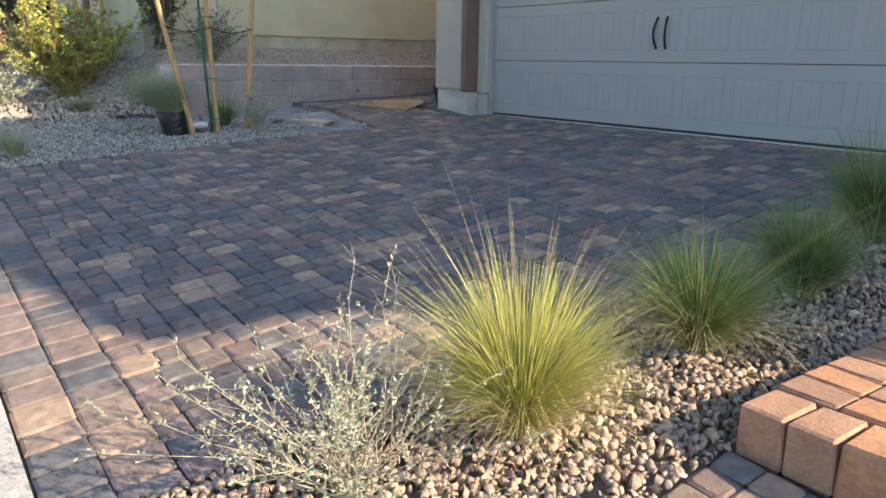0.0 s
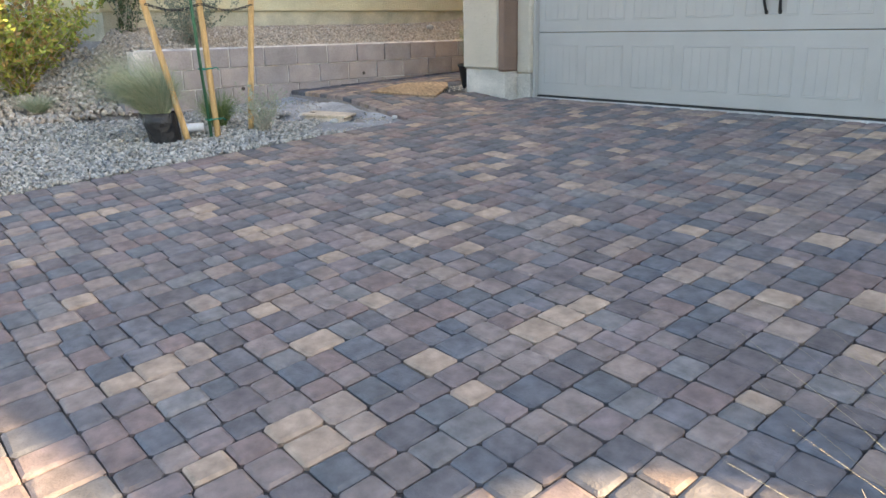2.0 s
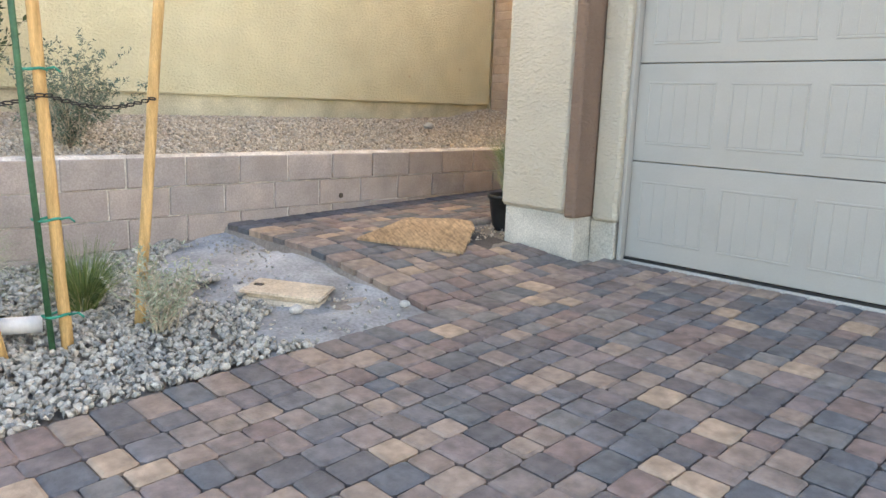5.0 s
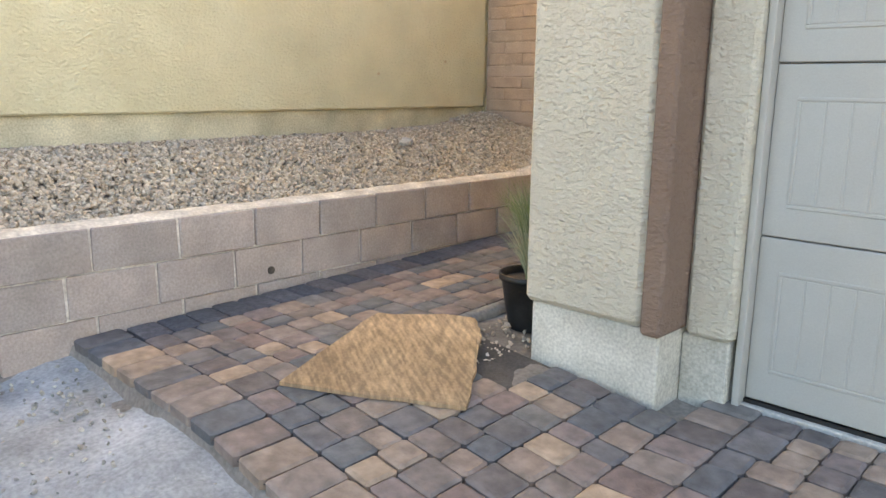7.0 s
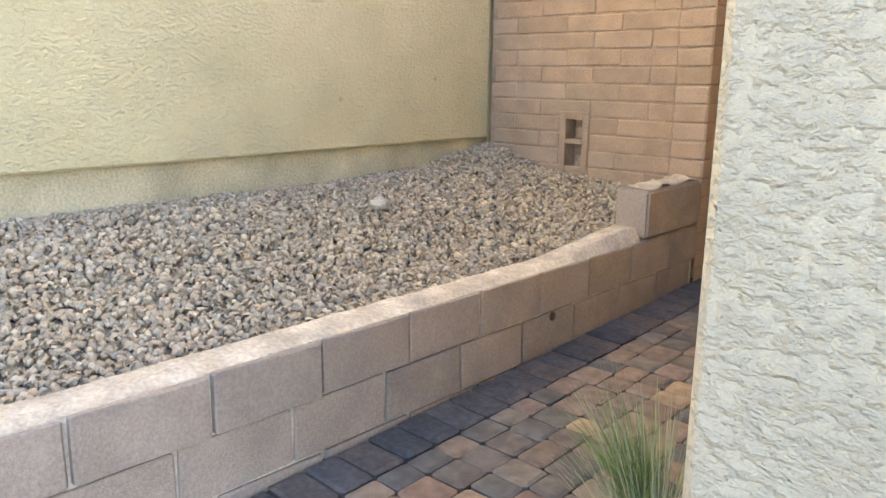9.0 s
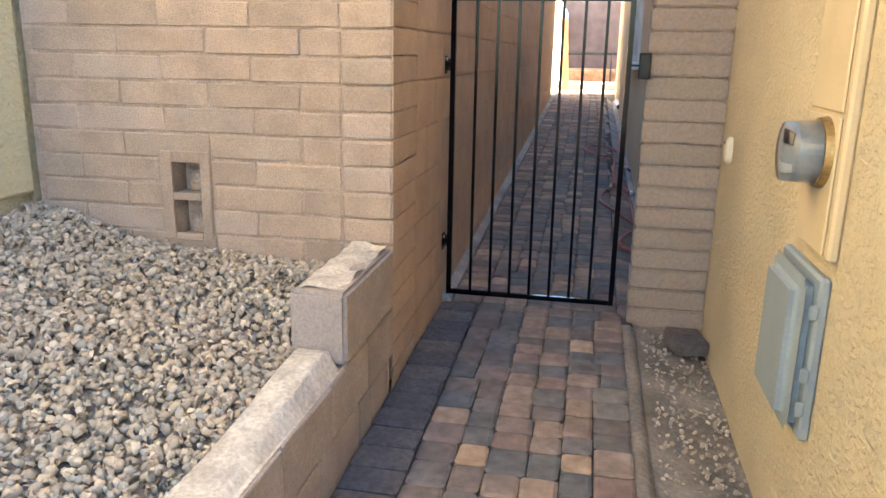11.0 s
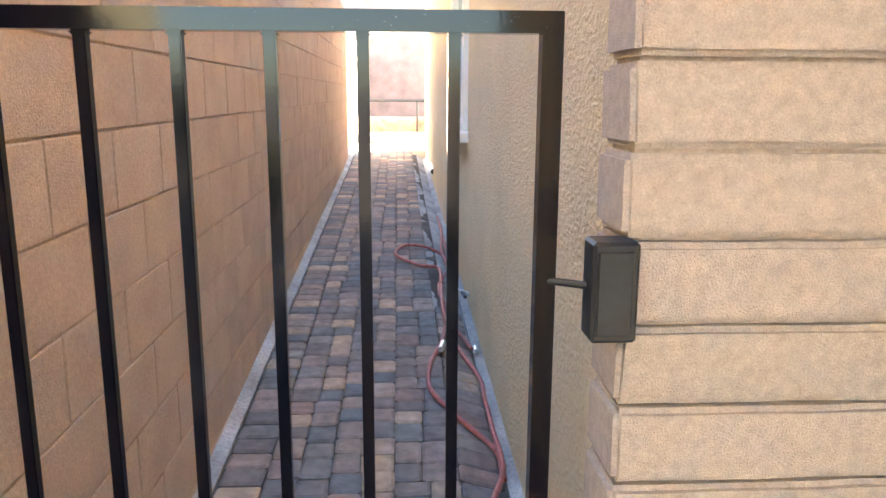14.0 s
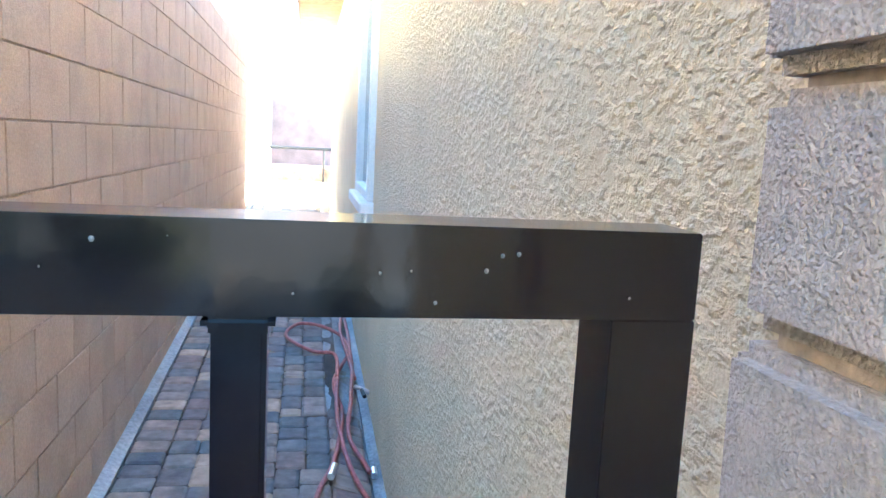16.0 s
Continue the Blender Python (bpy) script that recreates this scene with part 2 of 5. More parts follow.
    "grass_straw": mat("grass_straw", [(0.50, 0.43, 0.24), (0.44, 0.36, 0.18), (0.56, 0.50, 0.30)], 6, 30, 0.6, 0, rand="island", mottling=0.2),
    "leaf_grey": mat("leaf_grey", [(0.34, 0.37, 0.26), (0.42, 0.44, 0.32), (0.28, 0.32, 0.22)], 6, 30, 0.7, 0, rand="island", mottling=0.3),
    "leaf_green": mat("leaf_green", [(0.06, 0.095, 0.035), (0.085, 0.12, 0.05), (0.05, 0.075, 0.03)], 6, 30, 0.6, 0, rand="island", mottling=0.3),
    "leaf_sage": mat("leaf_sage", [(0.13, 0.17, 0.12), (0.17, 0.21, 0.15), (0.10, 0.14, 0.10)], 6, 30, 0.7, 0, rand="island", mottling=0.3),
    "leaf_lime": mat("leaf_lime", [(0.30, 0.34, 0.05), (0.22, 0.28, 0.05), (0.38, 0.36, 0.07), (0.35, 0.22, 0.07)], 6, 30, 0.6, 0, rand="island", mottling=0.3),
    "twig": mat("twig", [(0.36, 0.30, 0.22), (0.44, 0.38, 0.29)], 20, 60, 0.8, 0.2),
    "bark": mat("bark", [(0.24, 0.14, 0.09), (0.32, 0.20, 0.13)], 8, 50, 0.9, 0.6),
    "far_wall": mat("far_wall", [(0.24, 0.16, 0.125), (0.27, 0.18, 0.145)], 3, 50, 0.9, 0.3),
    "white_wall": mat("white_wall", [(0.70, 0.66, 0.60), (0.75, 0.71, 0.65)], 3, 60, 0.9, 0.3),
    # pot soil, and also the painted shade inside holes and pipe mouths
    "soil_and_hollow": mat("soil_and_hollow", [(0.07, 0.055, 0.045), (0.11, 0.09, 0.07)], 12, 60, 1, 0.8),
}
M["iron"].node_tree.nodes["Principled BSDF"].inputs["Specular IOR Level"].default_value = 0.2
glass = bpy.data.materials.new("glass")
glass.use_nodes = True
g = glass.node_tree.nodes["Principled BSDF"]
g.inputs["Transmission Weight"].default_value = 1.0
g.inputs["Roughness"].default_value = 0.03
g.inputs["Base Color"].default_value = (0.9, 0.93, 0.93, 1)
M["glass"] = glass
pane = bpy.data.materials.new("window_glass")
pane.use_nodes = True
g = pane.node_tree.nodes["Principled BSDF"]
g.inputs["Base Color"].default_value = (0.10, 0.16, 0.16, 1)
g.inputs["Roughness"].default_value = 0.04
M["pane"] = pane


# ---- mesh helpers ----
def obj(name, verts, faces, material, parent=None, label="", smooth=False):
    me = bpy.data.meshes.new(name)
    me.from_pydata([tuple(v) for v in verts], [], faces)
    me.materials.append(M[material])
    if smooth:
        me.shade_smooth()
    ob = new(name, me)
    if parent is not None:
        ob.parent = parent
    if label:
        ob["label"] = label
    return ob


def part(name, bm, material, parent=None, label="", smooth=False):
    me = bpy.data.meshes.new(name)
    bm.normal_update()
    bm.to_mesh(me)
    bm.free()
    me.materials.append(M[material])
    if smooth:
        me.shade_smooth()
    ob = new(name, me)
    if parent is not None:
        ob.parent = parent
    if label:
        ob["label"] = label
    return ob


def bm_box(a, b, bevel=0.0, segs=1):
    bm = bmesh.new()
    bmesh.ops.create_cube(bm, size=1)
    for v in bm.verts:
        for i in range(3):
            v.co[i] = a[i] if v.co[i] < 0 else b[i]
    if bevel:
        bmesh.ops.bevel(bm, geom=bm.edges[:], offset=bevel, segments=segs, affect="EDGES")
    return bm


def block(name, a, b, material, parent=None, bevel=0.0, label="", segs=1):
    return part(name, bm_box(a, b, bevel, segs), material, parent, label)


def bm_cyl(p, q, r1, r2=None, n=16):
    p, q = Vector(p), Vector(q)
    bm = bmesh.new()
    m = Matrix.Translation((p + q) / 2) @ (q - p).to_track_quat("Z", "Y").to_matrix().to_4x4()
    bmesh.ops.create_cone(bm, cap_ends=True, segments=n, radius1=r1, radius2=r1 if r2 is None else r2, depth=(q - p).length, matrix=m)
    return bm


def root(name, place, label, category, group="", kind=""):
    e = new(name)
    e.location = place
    e.empty_display_size = 0.1
    return tagged(e, label, category, group, kind)


def adopt(ob, parent):
    """Hang a part, built in world places, under its thing without moving it."""
    ob.parent = parent
    m = Matrix.Translation(parent.location) if parent.parent is None else Matrix.Translation(parent.parent.location) @ Matrix.Translation(parent.location)
    ob.matrix_parent_inverse = m.inverted()
    return ob


def tube(name, pts, r, material, parent=None, label="", n=8, taper=1.0):
    """A round tube along smooth points."""
    pts = [Vector(p) for p in pts]
    verts, faces = [], []
    for i, p in enumerate(pts):
        d = (pts[min(i + 1, len(pts) - 1)] - pts[max(i - 1, 0)]).normalized()
        u = d.cross(Vector((0.3, 0.1, 1))).normalized()
        w = d.cross(u)
        rr = r * (1 + (taper - 1) * i / max(len(pts) - 1, 1))
        for k in range(n):
            a = 2 * math.pi * k / n
            verts.append(p + rr * (math.cos(a) * u + math.sin(a) * w))
    for i in range(len(pts) - 1):
        for k in range(n):
            faces.append((i * n + k, i * n + (k + 1) % n, (i + 1) * n + (k + 1) % n, (i + 1) * n + k))
    faces.append(tuple(range(n - 1, -1, -1)))
    faces.append(tuple(range((len(pts) - 1) * n, len(pts) * n)))
    ob = obj(name, verts, faces, material, None, label, True)
    return adopt(ob, parent) if parent is not None else ob


def curve_points(ctrl, per=8):
    """Catmull-Rom through the control points."""
    c = [Vector(ctrl[0])] + [Vector(p) for p in ctrl] + [Vector(ctrl[-1])]
    out = []
    for i in range(1, len(c) - 2):
        for k in range(per):
            t = k / per
            a, b, d, e = c[i - 1], c[i], c[i + 1], c[i + 2]
            out.append(0.5 * (2 * b + (d - a) * t + (2 * a - 5 * b + 4 * d - e) * t * t + (3 * b - a - 3 * d + e) * t ** 3))
    return out + [c[-2]]


def sm(t):
    t = min(max(t, 0.0), 1.0)
    return t * t * (3 - 2 * t)


# ---- the lie of the land ----
WALL_X, BANK_X, NEIGH_X = -9.77, -9.95, -11.39


def paved(x, y):
    d = 0.685 + (min(y, 6.9) - 6.9) * max(0.154 + 0.0127 * x, 0.02)
    w = min(max((-7.6 - x) / 1.2, 0), 1) * (1.0 if y > 5.286 else 0.6 * min(max((y - 4.3) / 0.98, 0), 1))
    gw = 0.745 + 0.033 * (y - 5.3) if y < 10.9 else 0.93 + 0.0525 * (min(y, 22.9) - 10.9)
    return d + (gw - d) * w


def land(x, y):
    """The finished height everywhere, bank and beds with it."""
    if x < -2.45 and y < 1.05:
        return paved(x, 1.05) + 0.02 * (y - 1.05)
    z = paved(max(min(x, 4), -16), max(y, -3))
    if x < BANK_X + 0.09 and y > 3.4:
        t = min((BANK_X - x) / 1.44, 1)
        b = 1.2 + 0.27 * sm(t) + 0.11 * sm((y - 9.0) / 0.8) * sm((t - 0.6) / 0.4)
        b += 0.06 * sm((y - 8.2) / 1.0) * (1 - 0.5 * t)
        b += 0.17 * sm((y - 9.1) / 0.6) * (1 - sm(t))
        b += 0.07 * math.exp(-((x + 10.25) ** 2 + (y - 8.9) ** 2) / 0.25)
        f = sm((y - 3.4) / 0.6)
        z0 = z + 0.22 * sm((-8.9 - x) / 2.4)
        return z0 + (b - z0) * f
    if x < -8.9 and y <= 9:
        z += 0.22 * sm((-8.9 - x) / 2.4) * (1 - (sm((y - 2.6) / 0.9) if x > WALL_X else 0))
    if x > -7.6 and x < -2.45 and 1.05 < y < 6.9:
        return z
    return z


def axis_lines(lo, hi, a, b, step, extra=()):
    s = set(np.round(np.arange(a, b + 1e-6, step), 4).tolist()) | set(extra) | {lo, hi}
    for v in (2, 6, 15, 35, 80):
        if a - v > lo:
            s.add(a - v)
        if b + v < hi:
            s.add(b + v)
    return sorted(s)


gx = axis_lines(-400, 400, -15, 4, 0.25, (-9.9, -9.83, -7.62, -2.44))
gy = axis_lines(-400, 400, -3, 24, 0.25, (3.52, 1.04, 5.27, 5.29))
gv = [(x, y, land(min(max(x, -15), 4), min(max(y, -3), 24)) - 0.045) for y in gy for x in gx]
nx = len(gx)
gf = [(j * nx + i, j * nx + i + 1, (j + 1) * nx + i + 1, (j + 1) * nx + i) for j in range(len(gy) - 1) for i in range(nx - 1)]
tagged(obj("ground", gv, gf, "earth", smooth=True), "bare compacted desert soil under gravel and pavers", "ground", kind="structure")


def sheet(name, x0, x1, y0, y1, dz, material, label, step=0.2, rough=0.0, edge=None):
    xs = np.linspace(x0, x1, max(int((x1 - x0) / step), 1) + 1)
    ys = np.linspace(y0, y1, max(int((y1 - y0) / step), 1) + 1)
    v = []
    for y in ys:
        for x in xs:
            v.append((x, y, paved(x, y) + dz + rough * noise.noise((x * 3, y * 3, 0.5)) + rough * 0.5 * noise.noise((x * 11, y * 11, 2.5))))
    n = len(xs)
    f = [(j * n + i, j * n + i + 1, (j + 1) * n + i + 1, (j + 1) * n + i) for j in range(len(ys) - 1) for i in range(n - 1)]
    return tagged(obj(name, v, f, material, smooth=True), label, "ground", kind="structure")


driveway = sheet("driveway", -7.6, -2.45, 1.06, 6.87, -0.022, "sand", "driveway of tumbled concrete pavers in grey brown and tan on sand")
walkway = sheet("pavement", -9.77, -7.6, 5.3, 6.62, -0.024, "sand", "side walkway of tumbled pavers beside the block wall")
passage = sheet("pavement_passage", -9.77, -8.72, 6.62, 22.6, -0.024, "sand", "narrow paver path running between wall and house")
side_dirt = sheet("ground_strip", -8.76, -8.36, 6.3, 12.0, -0.035, "earth", "strip of loose earth and grit along the house wall", 0.08, 0.03)
gutter = sheet("ground_gutter", -8.84, -8.56, 11.05, 22.6, -0.034, "cement_dust", "dusty earth gutter at the foot of the house wall", 0.08, 0.02)
dust = sheet("ground_cement", -9.77, -7.62, 4.35, 5.28, -0.03, "cement_dust", "patch of pale cement dust and dirt by the walkway edge", 0.05, 0.03)
walk_s = tagged(block("sidewalk", (-9, -0.6, -0.4), (3, 1.05, -0.1), "concrete"), "pale concrete sidewalk slab in the sun", "sidewalk", kind="structure")
for v in walk_s.data.vertices:
    v.co.z = paved(v.co.x, 1.05) + 0.004 - (0.2 if v.co.z < -0.2 else 0)

# ---- house ----
house = root("house", (-2.7, 12, 0.6), "single-storey tan stucco house with hipped tile roof and attached garage", "house")


def hp(name, a, b, material, bevel=0.0, label=""):
    return adopt(block(name, a, b, material, None, bevel, label), house)


hp("wall", (-8.36, 7.02, 0.6), (-8.16, 10.988, 4.2), "stucco_house", 0.0, "tan stucco side wall of the garage")
hp("wall", (-8.56, 10.99, 0.6), (-8.36, 15.02, 4.2), "stucco_house", 0, "tan stucco wall along the passage")
hp("wall", (-8.56, 16.1, 0.6), (-8.36, 22.9, 4.2), "stucco_house")
hp("wall", (-8.56, 15.02, 0.6), (-8.36, 16.1, 2.22), "stucco_house")
hp("wall", (-8.56, 15.02, 3.6), (-8.36, 16.1, 4.2), "stucco_house")
hp("wall", (-8.36, 22.7, 0.6), (3.0, 22.9, 4.2), "stucco_house")
hp("wall", (2.8, 7.2, 0.4), (3.0, 22.7, 4.2), "stucco_house")
hp("wall", (-2.55, 7.0, 0.4), (3.0, 7.2, 4.2), "stucco_cream")
hp("wall", (-7.5, 6.86, 3.13), (-2.55, 7.2, 4.2), "stucco_cream", 0, "cream stucco header above the garage door")
hp("pillar", (-8.335, 6.62, 0.965), (-7.786, 7.02, 4.2), "stucco_cream", 0.022, "cream lace-stucco corner pillar")
hp("pillar_band", (-7.784, 6.612, 0.945), (-7.70, 6.86, 4.2), "stucco_brown", 0.012, "dark brown stucco band on the pillar")
hp("pillar_return", (-7.698, 6.80, 0.925), (-7.515, 7.02, 4.2), "stucco_cream", 0.018)
hp("plinth", (-8.31, 6.65, 0.45), (-7.72, 7.01, 0.962), "plinth", 0.006, "pale grey cement plinth")
hp("plinth", (-7.718, 6.83, 0.45), (-7.53, 7.01, 0.922), "plinth", 0.006)
hp("door_jamb", (-7.513, 6.85, 0.66), (-7.485, 7.02, 3.13), "door", 0.003)

# hipped roof with its overhang and soffit
bm = bmesh.new()
x0, x1, y0, y1, ze, zr = -8.56 - 0.55, 3.0 + 0.3, 6.95 - 0.42, 22.9 + 0.5, 4.2, 6.2
vs = [bm.verts.new(p) for p in ((x0, y0, ze + 0.16), (x1, y0, ze + 0.16), (x1, y1, ze + 0.16), (x0, y1, ze + 0.16),
                                ((x0 + x1) / 2, y0 + 6, zr + 0.3), ((x0 + x1) / 2, y1 - 6, zr + 0.3),
                                (x0, y0, ze), (x1, y0, ze), (x1, y1, ze), (x0, y1, ze))]
for f in ((0, 1, 4), (1, 2, 5, 4), (2, 3, 5), (3, 0, 4, 5), (6, 7, 1, 0), (7, 8, 2, 1), (8, 9, 3, 2), (9, 6, 0, 3), (9, 8, 7, 6)):
    bm.faces.new([vs[i] for i in f])
adopt(part("roof", bm, "roof", None, "brown tile roof with boxed eaves"), house)
hp("soffit", (x0 + 0.03, y0 + 0.03, ze - 0.012), (x1 - 0.03, y1 - 0.03, ze - 0.002), "soffit")

# unseen shade-casting gables over garage and entry wing; the wing's coved eave follows the shadow edge
def gable(outline, y0, y1, label):
    bm = bmesh.new()
    n = len(outline)
    for y in (y0, y1):
        for x, z in outline:
            bm.verts.new((x, y, z))
    bm.verts.ensure_lookup_table()
    bm.faces.new([bm.verts[i] for i in range(n)])
    bm.faces.new([bm.verts[i + n] for i in reversed(range(n))])
    for i in range(n):
        j = (i + 1) % n
        bm.faces.new([bm.verts[k] for k in (j, i, i + n, j + n)])
    bmesh.ops.recalc_face_normals(bm, faces=bm.faces)
    adopt(part("roof", bm, "roof", None, label), house)


# unseen wing walls, added beneath the shadow-casting eave
hp("wall", (3.65, 6.6, 0.2), (3.85, 12.0, 4.2), "stucco_cream")
hp("wall", (1.5, 6.6, 0.2), (3.65, 6.8, 4.2), "stucco_cream")
gable(((-2.1, 4.86), (3.86, 4.1), (4.23, 4.45), (4.98, 4.84), (5.1, 4.95), (5.02, 5.09), (4.65, 5.24), (1.5, 6.9), (-2.1, 5.04)), 6.6, 12.0, "unseen entry-wing roof added, its eave traced from the driveway shadow edge")
gable(((-9.08, 4.365), (-0.9, 4.365), (-5.0, 5.8)), 6.55, 12.5, "unseen gable added over the garage to shade the gravel bed")

# window of the passage wall
win = root("window_1", (-8.56, 15.5, 2.22), "white vinyl window in the tan passage wall", "window", kind="structure")
for a, b in (((-8.60, 15.02, 2.22), (-8.5, 15.08, 3.6)), ((-8.60, 16.04, 2.22), (-8.5, 16.1, 3.6)), ((-8.60, 15.08, 2.22), (-8.5, 16.04, 2.28)), ((-8.60, 15.08, 3.54), (-8.5, 16.04, 3.6))):
    adopt(block("window_frame", a, b, "white_trim", None, 0.006), win)
adopt(block("window_sill", (-8.64, 14.98, 2.14), (-8.55, 16.14, 2.215), "white_trim", None, 0.01), win)
adopt(block("pane", (-8.55, 15.08, 2.28), (-8.54, 16.04, 3.54), "pane"), win)

# ---- garage door ----
gd = root("garage_door", (-5.05, 6.9, 0.69), "closed grey sectional garage door with grooved carriage panels", "garage door")
DX0, DX1, SEC = -7.484, -2.56, (0.705, 1.328, 1.932, 2.536, 3.13)
bm = bmesh.new()
# one grooved panel with a raised rim, 0.44 m wide, 0.385 m high, front at y = 0
for a, b in (((0, -0.0035, 0), (0.44, 0.004, 0.014)), ((0, -0.0035, 0.371), (0.44, 0.004, 0.385)), ((0, -0.0035, 0.0145), (0.014, 0.004, 0.3705)), ((0.426, -0.0035, 0.0145), (0.44, 0.004, 0.3705))):
    t = bm_box(a, b, 0.003)
    me_t = bpy.data.meshes.new("t")
    t.to_mesh(me_t)
    bm.from_mesh(me_t)
    t.free()
for k in range(5):
    w = 0.412 / 5
    t = bm_box((0.0145 + k * w + 0.002, -0.002, 0.0165), (0.0145 + (k + 1) * w - 0.002, 0.004, 0.3685), 0.003)
    me_t = bpy.data.meshes.new("t")
    t.to_mesh(me_t)
    bm.from_mesh(me_t)
    t.free()
panel_mesh = bpy.data.meshes.new("panel")
bm.to_mesh(panel_mesh)
bm.free()
panel_mesh.materials.append(M["door"])
for i in range(4):
    z0, z1 = SEC[i] + 0.002, SEC[i + 1] - 0.003
    sec = adopt(block("section", (DX0, 6.902, z0), (DX1, 6.95, z1), "door", None, 0.004), gd)
    for k in range(9):
        p = new("panel", panel_mesh)
        p.parent = sec
        p.location = (-7.407 + 0.5315 * k, 6.902, (0.822, 1.435, 2.04, 2.645)[i])
for x in (-5.095, -4.985):
    pts = [(x + 0.012 * math.sin(math.pi * t / 10) * (1 if x > -5.04 else -1), 6.895 - 0.035 * math.sin(math.pi * t / 10), 1.47 + 0.26 * t / 10) for t in range(11)]
    h = tube("handle", pts, 0.011, "black", gd, "black iron strap handle")
    for z in (1.465, 1.735):
        adopt(part("handle_plate", bm_cyl((x, 6.903, z), (x, 6.892, z), 0.019, 0.012, 10), "black"), gd)
adopt(block("bottom_seal", (DX0, 6.895, 0.688), (DX1, 6.94, 0.703), "black"), gd)
tagged(block("door_sill", (-7.52, 6.87, 0.5), (-2.5, 7.0, 0.688), "concrete", None, 0.004), "narrow pale concrete strip under the garage door", "sill", kind="structure")

# ---- neighbour's house ----
nb = root("neighbour_house", (-14, 7, 1.3), "pale yellow stucco house wall above a gravel bank", "house")


def npart(name, a, b, material, bevel=0.0, label=""):
    return adopt(block(name, a, b, material, None, bevel, label), nb)


npart("wall", (-17.0, 3.85, 1.64), (-11.39, 9.8, 5.2), "stucco_yellow", 0.012, "pale yellow lace-stucco wall with a drip edge")
npart("wall", (-17.0, 9.83, 1.2), (-11.42, 22, 5.2), "stucco_yellow")
npart("foundation", (-16.9, 3.88, 0.4), (-11.425, 9.8, 1.638), "yellow_plinth", 0.0, "smooth painted footing strip")
npart("window_trim", (-11.388, 3.9, 2.53), (-11.33, 5.95, 2.72), "white_trim", 0.012, "white foam trim band under a window")
npart("roof", (-17.5, 3.4, 5.2), (-10.9, 22, 5.4), "roof", 0.02)
for y, z in ((8.45, 1.93), (9.25, 2.05)):
    adopt(part("weep_plug", bm_cyl((-11.392, y, z), (-11.385, y, z), 0.014, n=10), "beige_paint"), nb)


# ---- block walls ----
def jitter(a):
    return (random.random() - 0.5) * 2 * a


def piece_mesh(name, size, material, bevel, wob=0.003):
    """A cheap block with eased front edges, centred on its back bottom corner."""
    sx, sy, sz = size
    bm = bm_box((0, 0, 0), (sx, sy, sz), bevel)
    for v in bm.verts:
        v.co += Vector((jitter(wob), jitter(wob), jitter(wob)))
    me = bpy.data.meshes.new(name)
    bm.to_mesh(me)
    bm.free()
    me.materials.append(M[material])
    return me


def lay(name, me, place, parent, rz=0.0):
    p = new(name, me)
    p.parent = parent
    p.matrix_parent_inverse = Matrix.Translation(parent.location).inverted()
    p.matrix_basis = pose(*place, jitter(0.25), jitter(0.25), rz + jitter(0.2))
    return p


# wall between the houses, facing the street, of thin slump blocks
bm = bmesh.new()
for a, b in (((-11.385, 9.8245, 0.9), (-10.735, 10.0, 3.62)), ((-10.605, 9.8245, 0.9), (-9.785, 10.0, 3.62)), ((-10.735, 9.8245, 0.9), (-10.605, 10.0, 1.48)), ((-10.735, 9.8245, 1.82), (-10.605, 10.0, 3.62)), ((-10.735, 9.93, 1.48), (-10.605, 10.0, 1.82))):
    t = bm_box(a, b)
    me_t = bpy.data.meshes.new("t")
    t.to_mesh(me_t)
    bm.from_mesh(me_t)
    t.free()
wb = tagged(part("wall_block", bm, "mortar"), "wall of thin tan slump blocks between the houses", "wall", kind="structure")
B4 = [piece_mesh("slump_block", (0.395, 0.03, 0.0985), "block", 0.006) for _ in range(4)]
B4H = piece_mesh("slump_block", (0.166, 0.03, 0.0985), "block", 0.006)
B4Q = piece_mesh("slump_block", (0.21, 0.034, 0.0985), "block", 0.008)
for r in range(23):
    z = 1.291 + 0.1062 * r
    lay("slump_block", B4Q, (-9.982, 9.812 + jitter(0.003), z), wb)
    x = -9.983
    first = r % 2
    while x > -11.38:
        w = (0.17 if first else 0.375) if x == -9.983 else 0.4
        w = min(w, x + 11.385)
        xa = x - w
        hole = xa + w > -10.79 and xa < -10.555 and 1.47 < z + 0.05 < 1.85
        if not hole:
            if w > 0.39:
                lay("slump_block", random.choice(B4), (xa + 0.003, 9.818 + jitter(0.004), z), wb)
            elif abs(w - 0.17) < 0.01:
                lay("slump_block", B4H, (xa + 0.003, 9.818 + jitter(0.004), z), wb)
            elif w > 0.05:
                lay("slump_block", piece_mesh("slump_block", (w - 0.006, 0.03, 0.0985), "block", 0.006), (xa + 0.003, 9.818, z), wb)
        else:
            l, rgt = (xa, min(xa + w, -10.79)), (max(xa, -10.555), xa + w)
            for a, b in (l, rgt):
                if b - a > 0.03:
                    lay("slump_block", piece_mesh("slump_block", (b - a - 0.004, 0.03, 0.0985), "block", 0.006), (a + 0.002, 9.818, z), wb)
        x = xa
# open weep block with two square holes
vent = root("vent_block", (-10.67, 9.82, 1.47), "tan concrete block on end with two open square cells", "vent block")
for a, b in (((-10.785, 9.808, 1.465), (-10.735, 9.835, 1.85)), ((-10.605, 9.808, 1.465), (-10.56, 9.835, 1.85)), ((-10.733, 9.809, 1.465), (-10.607, 9.835, 1.492)),
             ((-10.733, 9.809, 1.64), (-10.607, 9.835, 1.672)), ((-10.733, 9.809, 1.80), (-10.607, 9.835, 1.85))):
    adopt(block("rib", a, b, "block", None, 0.004), vent)
